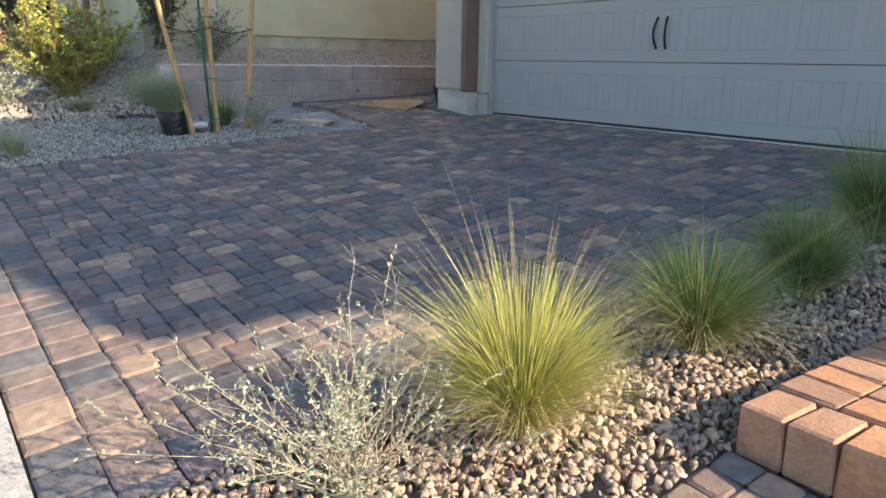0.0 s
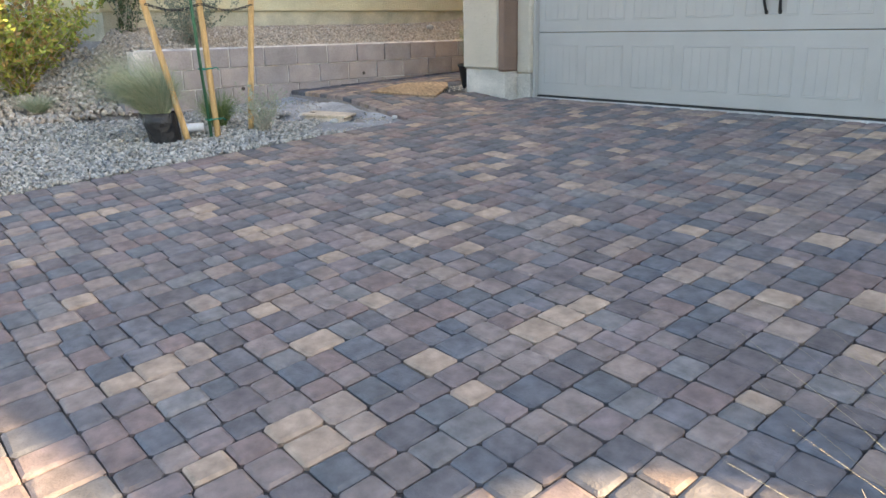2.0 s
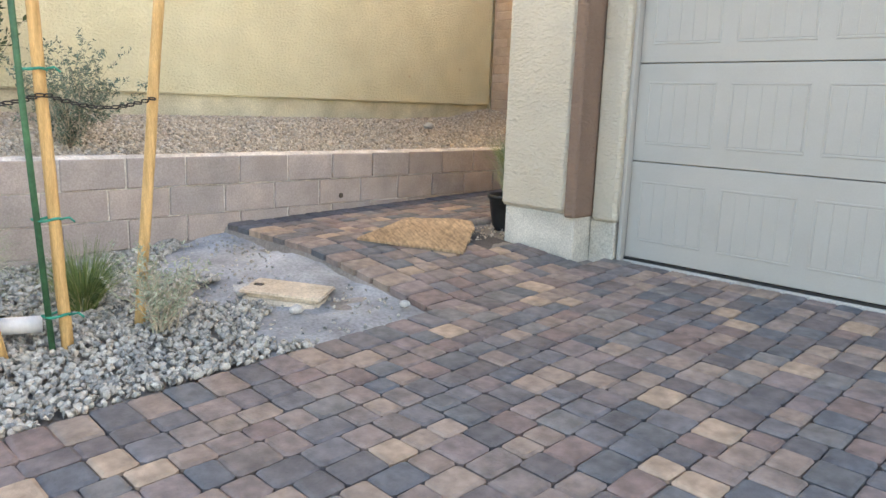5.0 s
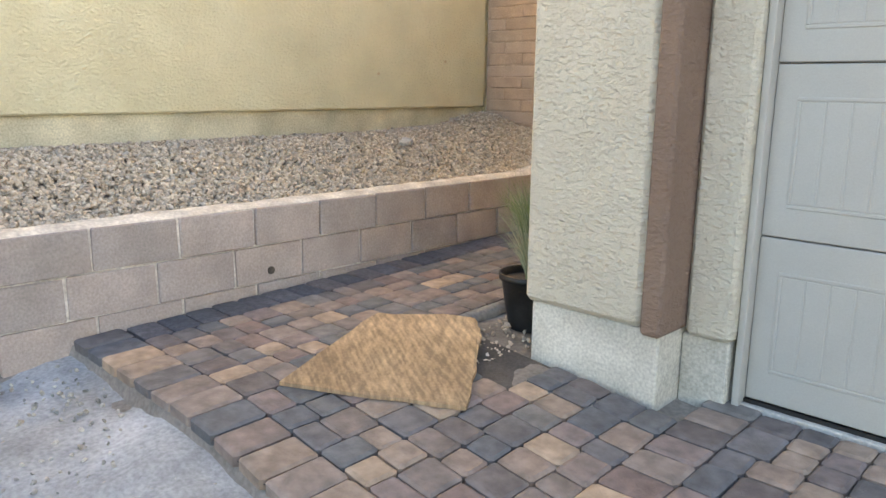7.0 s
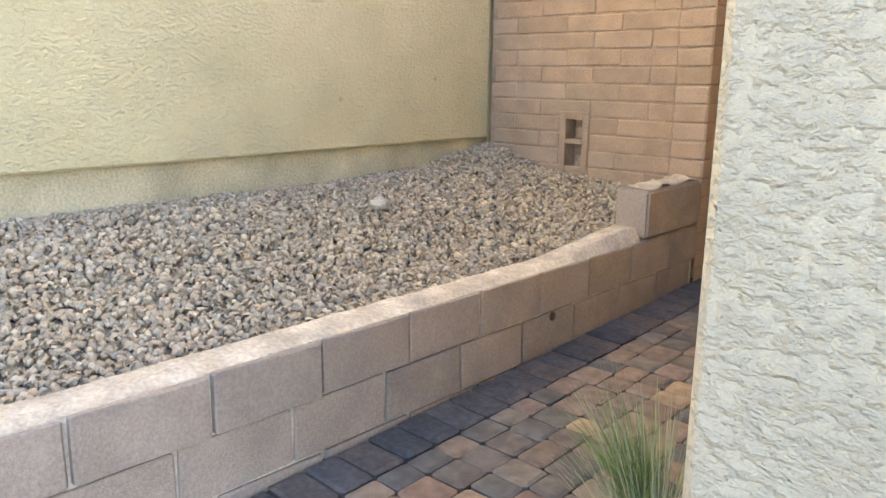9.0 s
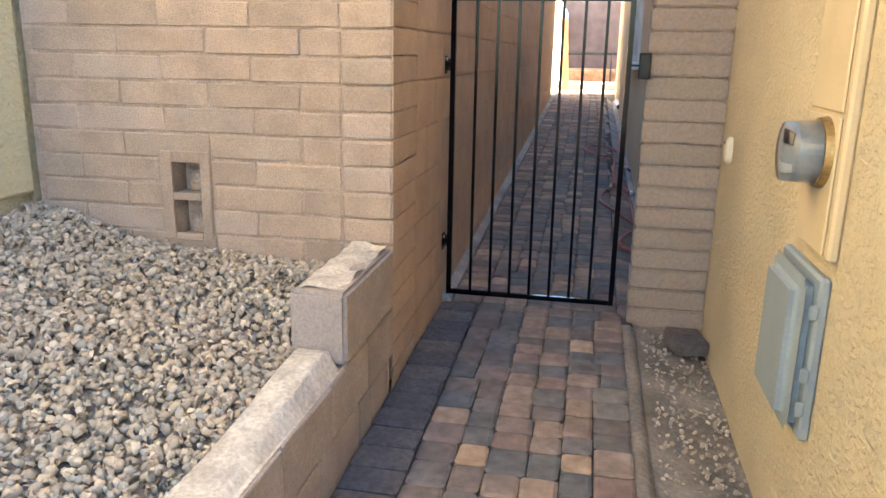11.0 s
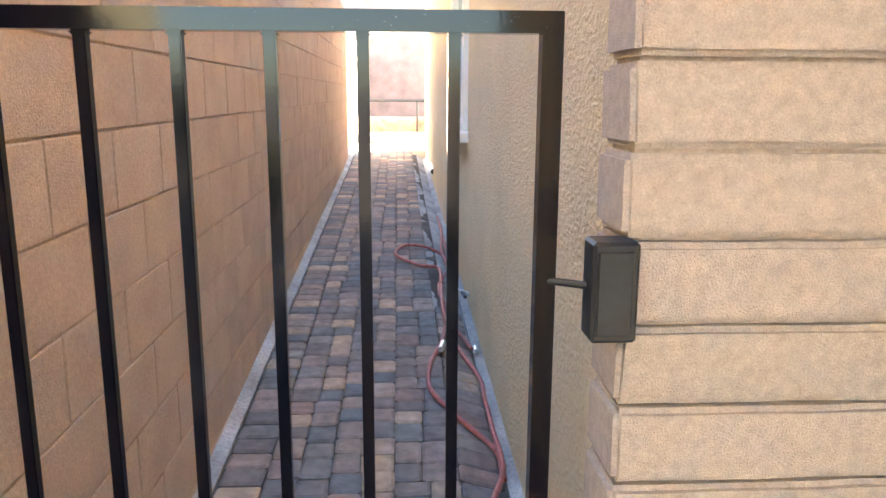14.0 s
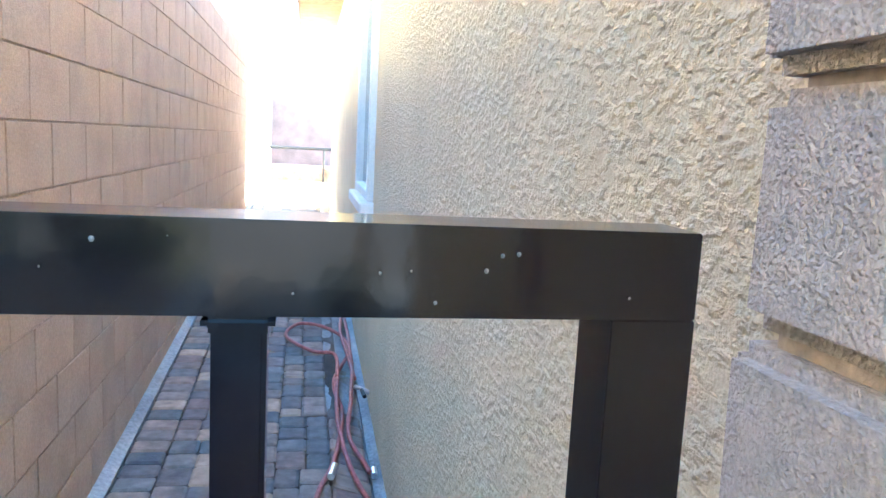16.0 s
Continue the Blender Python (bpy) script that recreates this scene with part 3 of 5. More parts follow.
adopt(block("rib", (-10.734, 9.837, 1.642), (-10.606, 9.92, 1.67), "block", None, 0.003), vent)
for z in (1.482, 1.672):
    bm = bmesh.new()
    bmesh.ops.create_icosphere(bm, subdivisions=3, radius=0.06)
    for v in bm.verts:
        q = v.co * (1 + 0.35 * noise.noise(v.co * 40 + Vector((z * 9, 0, 0))))
        v.co = Vector((-10.65 + q.x * 0.75, 9.895 + q.y * 0.5, max(z + 0.03 + q.z, z)))
    adopt(part("mortar_slop", bm, "mortar", None, "rough mortar squeezed into the cell"), vent)

# tall side wall along the passage
ws = tagged(block("wall_side", (-9.97, 10.0, 0.6), (-9.776, 21.62, 3.605), "mortar"), "tall tan concrete block wall along the passage", "wall", kind="structure")
S8 = [piece_mesh("wall_block_unit", (0.008, 0.388, 0.2095), "side", 0.003, 0.001) for _ in range(3)]
S8H = piece_mesh("wall_block_unit", (0.008, 0.192, 0.2095), "side", 0.003, 0.001)
PIER = piece_mesh("wall_block_unit", (0.008, 0.406, 0.1025), "side", 0.003, 0.001)
for r in range(28):
    z = 0.643 + 0.1076 * r
    if z + 0.1 < 3.6:
        lay("wall_block_unit", PIER, (-9.776, 9.815, z), ws)
far_v, far_f = [], []
tmpl = S8[0]
for r in range(14):
    z = 0.643 + 0.2152 * r
    for k in range(30):
        y = 10.23 + 0.394 * k + (0.197 if r % 2 else 0)
        if k == 0 and r % 2:
            lay("wall_block_unit", S8H, (-9.777, 10.23, z), ws)
        if y > 21.2 or z + 0.2 < paved(-9.7, y):
            continue
        if y < 18.4:
            lay("wall_block_unit", random.choice(S8), (-9.777, y, z), ws)
        else:
            n = len(far_v)
            far_v += [(v.co.x - 9.777, v.co.y + y, v.co.z + z) for v in tmpl.vertices]
            far_f += [tuple(i + n for i in p.vertices) for p in tmpl.polygons]
tagged(obj("wall_block_unit", far_v, far_f, "side_far", ws), kind="stuff")

# low retaining wall
rw = tagged(block("wall_retaining", (-9.955, 3.6, 0.3), (-9.784, 9.8, 1.222), "mortar_pale"), "low two-course grey-tan block retaining wall with mortar crust on top", "wall", kind="structure")
R8 = [piece_mesh("retaining_block", (0.16, 0.392, 0.192), "retain", 0.005, 0.003) for _ in range(4)]
for r in range(4):
    z = 0.428 + 0.2 * r
    for k in range(16):
        y = 3.59 + 0.406 * k + (0.2 if r % 2 else 0.08)
        if y > 9.5:
            continue
        proud = 0.012 if (r == 3 and 6.0 < y < 6.75) else 0
        lay("retaining_block", random.choice(R8), (-9.93 + proud + jitter(0.003), y, z), rw)
    if r % 2 == 0:
        lay("retaining_block", piece_mesh("retaining_block", (0.165, 0.2, 0.192), "retain", 0.006), (-9.95, 3.46, z - 0.2), rw)
    lay("retaining_block", piece_mesh("retaining_block", (0.16, 0.19, 0.192), "retain", 0.005), (-9.93, 9.62 - (0.0 if r % 2 else 0.12), z), rw)
# weep holes are dark discs: the shade inside is painted on
for y, z in ((6.307, 0.885), (8.35, 1.0), (4.72, 0.80)):
    adopt(part("weep_hole", bm_cyl((-9.772, y, z), (-9.766, y, z), 0.021, n=14), "soil_and_hollow"), rw)
# mortar crust on top, uneven
xs, ys = np.linspace(-9.965, -9.786, 6), np.arange(3.62, 9.2, 0.05)
v = [(x + 0.004 * noise.noise((y * 4, x, 1)), y, 1.214 if i in (0, 5) else 1.222 + 0.06 * sm((y - 8.3) / 0.8) + max(0, 0.012 + 0.008 * noise.noise((x * 20, y * 8, 0)))) for y in ys for i, x in enumerate(xs)]
f = [(j * 6 + i, j * 6 + i + 1, (j + 1) * 6 + i + 1, (j + 1) * 6 + i) for j in range(len(ys) - 1) for i in range(5)]
obj("mortar_crust", v, f, "mortar_pale", rw, "pale rough mortar crust", True)
# raised end blocks against the tall wall
adopt(block("end_block", (-9.965, 9.185, 1.235), (-9.766, 9.81, 1.492), "retain", None, 0.014, "single raised end block topped with spilled mortar", 2), rw)
xs, ys = np.linspace(-9.94, -9.79, 6), np.linspace(9.22, 9.8, 12)
v = [(x, y, 1.487 + max(0, 0.010 + 0.03 * noise.noise((x * 14, y * 9, 4)) + 0.012 * (y - 9.2))) for y in ys for x in xs]
f = [(j * 6 + i, j * 6 + i + 1, (j + 1) * 6 + i + 1, (j + 1) * 6 + i) for j in range(11) for i in range(5)]
obj("mortar_lump", v, f, "mortar_pale", rw, smooth=True)

# pilaster beside the gate
pl = tagged(block("wall_pilaster", (-8.738, 10.872, 0.6), (-8.372, 10.968, 3.32), "mortar"), "gate pilaster of stacked split-face tan blocks", "pilaster", kind="structure")
PIL = []
for k in range(4):
    bm = bm_box((0, 0, 0), (0.392, 0.135, 0.1025), 0.008, 2)
    bmesh.ops.subdivide_edges(bm, edges=[e for e in bm.edges if e.calc_length() > 0.15], cuts=7)
    for vv in bm.verts:
        p = vv.co + Vector((k * 3.1, 0, 0))
        vv.co += Vector((noise.noise(p * 22), noise.noise(p * 22 + Vector((5, 5, 5))), 0.5 * noise.noise(p * 30 + Vector((9, 2, 5))))) * 0.0035
    me = bpy.data.meshes.new("split_block")
    bm.to_mesh(me)
    bm.free()
    me.materials.append(M["split"])
    PIL.append(me)
for r in range(23):
    lay("split_block", random.choice(PIL), (-8.752 + jitter(0.003), 10.85 + jitter(0.003), 0.873 + 0.1086 * r), pl)

# ---- gate ----
gate = root("gate", (-9.285, 10.88, 0.965), "closed black iron gate with seven square bars", "gate")
GX0, GX1, GZ0, GZ1, GY = -9.743, -8.828, 0.965, 2.553, 10.88
T = 0.0258


def gpart(name, a, b, bevel=0.003, label=""):
    return adopt(block(name, a, b, "iron", None, bevel, label, 2), gate)


gpart("stile", (GX0, GY, GZ0), (GX0 + T, GY + T, GZ1 - T - 0.0001), 0.0003)
gpart("stile", (GX1 - T, GY, GZ0), (GX1, GY + T, GZ1 - T - 0.0001), 0.0003)
gpart("top_rail", (GX0, GY, GZ1 - T), (GX1, GY + T, GZ1), 0.0004)
gpart("bottom_rail", (GX0 + T + 0.0005, GY, GZ0), (GX1 - T - 0.0005, GY + T, GZ0 + T))
for k in range(1, 8):
    x = -8.958 - 0.1085 * (k - 1)
    gpart("bar", (x - 0.0075, GY + 0.006, GZ0 + T - 0.002), (x + 0.0075, GY + 0.021, GZ1 - T + 0.002), 0.0015)
    bm = bm_box((x - 0.0098, GY + 0.002, GZ1 - T - 0.0055), (x + 0.0098, GY + 0.024, GZ1 - T - 0.0002), 0.002, 2)
    adopt(part("weld", bm, "iron"), gate)
for z in (2.21, 1.27):
    gpart("hinge_plate", (-9.764, 10.84, z - 0.045), (-9.758, 10.9, z + 0.045), 0.001)
    adopt(part("hinge_barrel", bm_cyl((-9.752, 10.893, z - 0.03), (-9.752, 10.893, z + 0.03), 0.013, n=14), "black"), gate)
    gpart("hinge_arm", (-9.757, 10.872, z - 0.012), (-9.7435, 10.884, z + 0.012), 0.002)
    adopt(part("hinge_bolt", bm_cyl((-9.768, 10.852, z + 0.028), (-9.752, 10.852, z + 0.028), 0.009, n=6), "chrome", None, "zinc hinge bolt"), gate)
random.seed(4)
dv, df = [], []
for _ in range(28):
    x, z, r = random.uniform(GX1 - 0.5, GX1 - 0.02), random.uniform(GZ1 - T + 0.003, GZ1 - 0.004), random.uniform(0.0002, 0.0008)
    n = len(dv)
    dv += [(x + r * math.cos(a), GY - 0.0006, z + r * (1.3 if a > 3.2 else 1) * math.sin(a)) for a in (0, 1.05, 2.09, 3.14, 4.19, 5.24)] + [(x, GY - 0.0006 - r * 0.7, z)]
    df += [(n + (i + 1) % 6, n + i, n + 6) for i in range(6)]
adopt(tagged(obj("water_spots", dv, df, "spot"), "dried water spots", kind="stuff"), gate)
latch = root("gate_latch", (-8.765, 10.85, 2.22), "black steel latch box screwed to the pilaster", "latch")
adopt(block("box", (-8.795, 10.825, 2.16), (-8.738, 10.875, 2.285), "black", None, 0.004), latch)
adopt(block("cover", (-8.79, 10.8195, 2.17), (-8.747, 10.8245, 2.275), "black", None, 0.002), latch)
adopt(part("bolt", bm_cyl((-8.838, 10.885, 2.225), (-8.79, 10.855, 2.225), 0.005, n=8), "black"), latch)

# ---- services on the house wall ----
HX = -8.36
pnl = root("meter_panel", (HX, 9.25, 1.7), "tan painted electric service panel with a round glass meter", "electric meter")
adopt(block("channel", (HX - 0.03, 8.95, 1.76), (HX, 9.29, 3.6), "beige_paint", None, 0.008), pnl)
adopt(block("face_plate", (HX - 0.038, 8.98, 1.77), (HX - 0.0305, 9.26, 2.13), "beige_paint", None, 0.004), pnl)
adopt(block("face_plate", (HX - 0.038, 8.98, 2.14), (HX - 0.0305, 9.26, 3.55), "beige_paint", None, 0.004), pnl)
adopt(part("ring", bm_cyl((HX - 0.038, 9.085, 2.03), (HX - 0.058, 9.085, 2.03), 0.096, 0.092, 32), "brass", None, "tarnished brass sealing ring"), pnl)
dial = adopt(part("dial", bm_cyl((HX - 0.059, 9.085, 2.03), (HX - 0.112, 9.085, 2.03), 0.068, n=32), "dial", None, "grey meter dial"), pnl)
adopt(block("display", (HX - 0.116, 9.055, 2.045), (HX - 0.1125, 9.115, 2.073), "black"), pnl)
adopt(block("label", (HX - 0.115, 9.045, 1.985), (HX - 0.1125, 9.125, 2.005), "white_trim"), pnl)
bm = bm_cyl((HX - 0.059, 9.085, 2.03), (HX - 0.14, 9.085, 2.03), 0.086, 0.079, 32)
dome = adopt(part("glass_cover", bm, "glass", None, "clear glass meter cover", True), pnl)
dome.visible_shadow = False
adopt(block("lock", (HX - 0.055, 8.96, 2.42), (HX - 0.039, 8.985, 2.46), "black", None, 0.003), pnl)

ub = root("utility_box", (HX, 9.2, 1.26), "grey plastic cable box with hinged cover on the wall", "utility box")
adopt(block("back", (HX - 0.03, 8.97, 1.24), (HX, 9.38, 1.71), "grey_plastic", None, 0.008), ub)
bm = bm_box((HX - 0.085, 8.99, 1.25), (HX - 0.032, 9.36, 1.70), 0.025, 3)
for v in bm.verts:
    if v.co.x < HX - 0.06:
        v.co.y = 9.175 + (v.co.y - 9.175) * 0.82
        v.co.z = 1.475 + (v.co.z - 1.475) * 0.9
adopt(part("cover", bm, "grey_plastic", None, "domed grey cover"), ub)
for z in (1.32, 1.42, 1.6):
    adopt(block("hinge", (HX - 0.05, 8.955, z), (HX - 0.03, 8.9695, z + 0.04), "grey_plastic", None, 0.003), ub)
bell = root("doorbell_cover", (HX, 10.62, 1.85), "rounded cream plastic cover on the stucco", "cover plate")
bm = bmesh.new()
bmesh.ops.create_uvsphere(bm, u_segments=24, v_segments=16, radius=1)
for v in bm.verts:
    v.co = Vector((HX - 0.004 + 0.03 * v.co.x, 10.618 + 0.038 * math.copysign(abs(v.co.y) ** 0.7, v.co.y), 1.852 + 0.064 * math.copysign(abs(v.co.z) ** 0.7, v.co.z)))
adopt(part("shell", bm, "cream_plastic", None, "", True), bell)
adopt(block("button", (HX - 0.034, 10.612, 1.885), (HX - 0.027, 10.624, 1.893), "black"), bell)


# ---- plants ----
def blades(name, n, spread, height, lean, width, material, seed, droop=0.6, base=0.06, minh=0.4):
    """Many thin arching blades from a tuft."""
    rng = np.random.default_rng(seed)
    segs = 5
    ang, rad = rng.uniform(0, 2 * np.pi, n), base * np.sqrt(rng.uniform(0, 1, n))
    h = height * rng.uniform(minh, 1.0, n)
    out = spread * rng.uniform(0.05, 1.0, n) ** 0.8
    hang = droop * rng.uniform(0.2, 1.0, n)
    sway = rng.normal(0, 0.12, n)
    t = np.linspace(0, 1, segs + 1)
    dx, dy = np.cos(ang), np.sin(ang)
    r = rad[:, None] + out[:, None] * (t ** 1.5)[None]
    z = h[:, None] * (t[None] - hang[:, None] * out[:, None] / max(spread, 1e-3) * t[None] ** 3)
    x = r * dx[:, None] + (sway * out)[:, None] * t[None] ** 2 * -dy[:, None] + lean[0] * t[None] ** 2
    y = r * dy[:, None] + (sway * out)[:, None] * t[None] ** 2 * dx[:, None] + lean[1] * t[None] ** 2
    face = rng.uniform(0, 2 * np.pi, n)
    wx, wy = np.cos(face), np.sin(face)
    wd = width * (1 - t * 0.85)
    a = np.stack([x + wx[:, None] * wd, y + wy[:, None] * wd, z], -1)
    b = np.stack([x - wx[:, None] * wd, y - wy[:, None] * wd, z], -1)
    verts = np.stack([a, b], 2).reshape(-1, 3)
    i = (np.arange(n)[:, None] * (segs + 1) * 2 + np.arange(segs)[None] * 2).reshape(-1)
    faces = np.stack([i, i + 1, i + 3, i + 2], -1)
    me = bpy.data.meshes.new(name)
    me.from_pydata(verts.tolist(), [], faces.tolist())
    me.materials.append(M[material])
    return new(name, me)


def grass_clump(place, height, spread, n, material, seed, label, lean=(0, 0), straw=0.2, stalks=0, width=0.0021, group="ornamental grass clumps"):
    e = root("ornamental_grass", place, label, "grass", group)
    a = blades("tuft", n, spread, height, lean, width, material, seed)
    a.parent = e
    if straw:
        b = blades("dry_tuft", int(n * straw), spread * 1.15, height * 0.7, lean, width, "grass_straw", seed + 1, 0.9)
        b.parent = e
    if stalks:
        c = blades("seed_head", stalks, spread * 1.75, height * 1.42, lean, 0.0016, "grass_straw", seed + 2, 0.3, 0.05, 0.6)
        c.parent = e
    return e


def on(x, y, dz=0.0):
    return (x, y, land(x, y) + dz)


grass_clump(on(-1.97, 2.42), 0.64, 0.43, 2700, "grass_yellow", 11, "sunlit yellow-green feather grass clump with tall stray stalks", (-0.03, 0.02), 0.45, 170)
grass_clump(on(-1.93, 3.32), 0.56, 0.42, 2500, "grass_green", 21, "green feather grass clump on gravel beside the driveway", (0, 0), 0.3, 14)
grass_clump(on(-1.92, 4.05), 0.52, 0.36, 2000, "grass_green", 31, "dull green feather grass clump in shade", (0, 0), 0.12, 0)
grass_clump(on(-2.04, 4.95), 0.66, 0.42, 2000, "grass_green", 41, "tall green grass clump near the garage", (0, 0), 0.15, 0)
grass_clump(on(-8.05, 1.75), 0.35, 0.22, 700, "grass_pale", 45, "small spiky grey-green tuft in the gravel bed", (0, 0), 0.1, 0)
grass_clump(on(-10.1, 2.75), 0.22, 0.28, 700, "grass_pale", 47, "low grey-green mound in the gravel bed", (0, 0), 0.0, 0)


def shrub(place, height, spread, n_twigs, leaves, leaf_mat, seed, label, leaf=0.012, name="shrub", twig_r=0.003, group="", up=0.6, leaf_from=0.25, thin=0.4):
    """Forked twigs with small leaves set along them."""
    rng = random.Random(seed)
    e = root(name, place, label, "shrub", group)
    tv, tf, lv, lf = [], [], [], []

    def stick(p, q, r0, r1):
        d = (q - p).normalized()
        u = d.cross(Vector((0.2, 0.5, 1))).normalized()
        w = d.cross(u)
        n = len(tv)
        for c, r in ((p, r0), (q, r1)):
            for k in range(4):
                tv.append(c + r * (math.cos(k * 1.571) * u + math.sin(k * 1.571) * w))
        for k in range(4):
            tf.append((n + k, n + (k + 1) % 4, n + 4 + (k + 1) % 4, n + 4 + k))

    spots = []
    for _ in range(n_twigs):
        a = rng.uniform(0, 2 * math.pi)
        d = Vector((math.cos(a) * rng.uniform(0.1, 1), math.sin(a) * rng.uniform(0.1, 1), up + rng.uniform(0, 0.9))).normalized()
        ln = rng.uniform(0.55, 1.0)
        p = Vector((rng.gauss(0, 0.03), rng.gauss(0, 0.03), 0))
        r = twig_r
        for s in range(5):
            d = (d + Vector((rng.gauss(0, 0.2), rng.gauss(0, 0.2), rng.gauss(0.05, 0.15)))).normalized()
            q = p + Vector((d.x * spread, d.y * spread, d.z * height)) * ln * 0.24
            q.z = max(q.z, 0.01)
            stick(p, q, r, r * 0.8)
            if s * 0.2 >= leaf_from:
                spots.append((p.copy(), q.copy()))
            if s > 0:
                for _b in range(2):
                    dd = (d + Vector((rng.gauss(0, 0.6), rng.gauss(0, 0.6), rng.gauss(0.1, 0.4)))).normalized()
                    qq = q + Vector((dd.x * spread, dd.y * spread, dd.z * height)) * ln * 0.14
                    stick(q, qq, r * 0.6, r * 0.35)
                    spots.append((q.copy(), qq))
            p, r = q, r * 0.8
    for _ in range(leaves):
        p, q = rng.choice(spots)
        c = p.lerp(q, rng.random())
        d = Vector((rng.gauss(0, 1), rng.gauss(0, 1), rng.gauss(0.4, 0.8))).normalized()
        u = d.cross(Vector((rng.gauss(0, 1), rng.gauss(0, 1), rng.gauss(0, 1)))).normalized()
        l = leaf * rng.uniform(0.6, 1.4)
        n = len(lv)
        lv.extend([c, c + d * l * 0.5 + u * l * thin * 0.5, c + d * l, c + d * l * 0.5 - u * l * thin * 0.5])
        lf.append((n, n + 1, n + 2, n + 3))
    obj("branchwork", tv, tf, "twig", e)
    obj("foliage", lv, lf, leaf_mat, e)
    return e


shrub(on(-2.1, 1.83), 0.48, 0.68, 70, 7500, "leaf_grey", 5, "wispy grey-leaved desert shrub at the driveway edge", 0.014, leaf_from=0.0, up=0.35)
shrub(on(-2.13, 1.95), 0.72, 0.55, 6, 160, "leaf_grey", 6, "sparse upright flowering stems of the grey shrub", 0.02, leaf_from=0.3, up=1.6)
shrub(on(-8.22, 4.12), 0.36, 0.34, 40, 1500, "leaf_grey", 7, "small twiggy grey-green shrub at the foot of a stake", 0.028, thin=0.25, leaf_from=0.0)
shrub(on(-11.05, 4.0), 1.15, 0.6, 55, 7000, "leaf_green", 8, "upright dark olive shrub by the neighbour's wall", 0.05, up=1.3, twig_r=0.006, leaf_from=0.0)
shrub(on(-10.45, 4.5), 0.62, 0.75, 60, 6000, "leaf_sage", 9, "soft grey-green rounded shrub on the bank", 0.025, leaf_from=0.0)
shrub(on(-12.4, 3.2), 0.9, 0.8, 60, 6000, "leaf_sage", 10, "dense blue-grey shrub beyond the gravel bed", 0.04, leaf_from=0.0)
shrub(on(-13.6, 3.0), 1.3, 0.9, 60, 6000, "leaf_sage", 12, "large dull sage shrub beyond the bed", 0.045, leaf_from=0.0)
shrub(on(-10.9, 2.8), 1.05, 1.35, 80, 12000, "leaf_lime", 13, "bushy young tree with sunlit lime and orange leaves", 0.06, leaf_from=0.0, up=0.9, twig_r=0.008, name="young_tree")
shrub(on(-10.4, 1.9), 0.5, 0.6, 40, 3500, "leaf_grey", 14, "low pale grey shrub under the lime bush", 0.03, leaf_from=0.0)
shrub(on(-14.5, 0.6), 2.6, 1.7, 70, 9000, "leaf_green", 15, "tall dark green shrub behind the bed", 0.07, leaf_from=0.0, twig_r=0.012, up=1.0)
shrub(on(-18.5, 3.6), 3.2, 2.4, 80, 9000, "leaf_green", 16, "broad dark tree canopy in the distance", 0.11, leaf_from=0.0, twig_r=0.02, up=1.0)

# ---- staked young tree ----
S1, S2, S3 = [Vector(p) for p in ((-8.32, 3.48, 0.44), (-8.28, 3.72, 0.44), (-8.38, 4.07, 0.44))]
E1, E2, E3 = [Vector(p) for p in ((-8.47, 3.04, 2.8), (-8.31, 3.64, 2.8), (-8.40, 4.31, 2.8))]
CH = []
for a, b, nm in ((S1, E1, "weathered round wooden tree stake leaning outward"), (S2, E2, "round wooden tree stake with green ties"), (S3, E3, "pale round wooden tree stake with a dark knot")):
    st = root("tree_stake", a, nm, "stake", "tree stakes")
    pts = [a.lerp(b, t / 12) + Vector((0.004 * noise.noise((t * 0.7, a.y, 0)), 0.004 * noise.noise((t * 0.7, a.y, 5)), 0)) for t in range(13)]
    tube("pole", pts, 0.026, "wood_stake", st, "", 14, 0.95)
    CH.append(a.lerp(b, (1.62 - a.z) / (b.z - a.z)))
gs = root("nursery_stake", (-8.27, 3.66, 0.44), "dark green square nursery stake tied to the wooden stake", "stake")
tube("pole", [(-8.262, 3.655, 0.44), (-8.275, 3.60, 1.6), (-8.29, 3.555, 2.8)], 0.017, "green_stake", gs, "", 4)
for z in (0.68, 1.1, 1.72):
    t = (z - 0.44) / 2.36
    c = S2.lerp(E2, t) + Vector((0.004, -0.03, 0))
    ring = [c + Vector((0.034 * math.cos(a), 0.058 * math.sin(a), 0.004 * math.sin(3 * a))) for a in np.linspace(0, 2 * math.pi, 20)]
    tube("tie", ring, 0.006, "green_tape", gs, "teal stretch tie")
    tube("tie", [c + Vector((0.03, 0.04, 0)), c + Vector((0.06, 0.07, 0.01)), c + Vector((0.07, 0.09, -0.01))], 0.005, "green_tape", gs)

chain = root("tie_chain", CH[1], "black plastic tree-tie chain strung between the stakes", "chain")
links = []
for a, b, n in ((CH[0], CH[1], 15), (CH[1], CH[2], 14)):
    for i in range(n):
        t = (i + 0.5) / n
        p = a.lerp(b, t) + Vector((0.028, 0, -0.05 * math.sin(math.pi * t)))
        links.append((p, (b - a).normalized(), i))
bm = bmesh.new()
for k in range(14):
    a0 = 2 * math.pi * k / 14
    for j in range(6):
        a1 = 2 * math.pi * j / 6
        rr = 1 + 0.0
        bm.verts.new((0.017 * math.copysign(abs(math.cos(a0)) ** 0.6, math.cos(a0)) + 0.0035 * math.cos(a1) * math.cos(a0), 0.0085 * math.copysign(abs(math.sin(a0)) ** 0.6, math.sin(a0)) + 0.0035 * math.cos(a1) * math.sin(a0), 0.0035 * math.sin(a1)))
bm.verts.ensure_lookup_table()
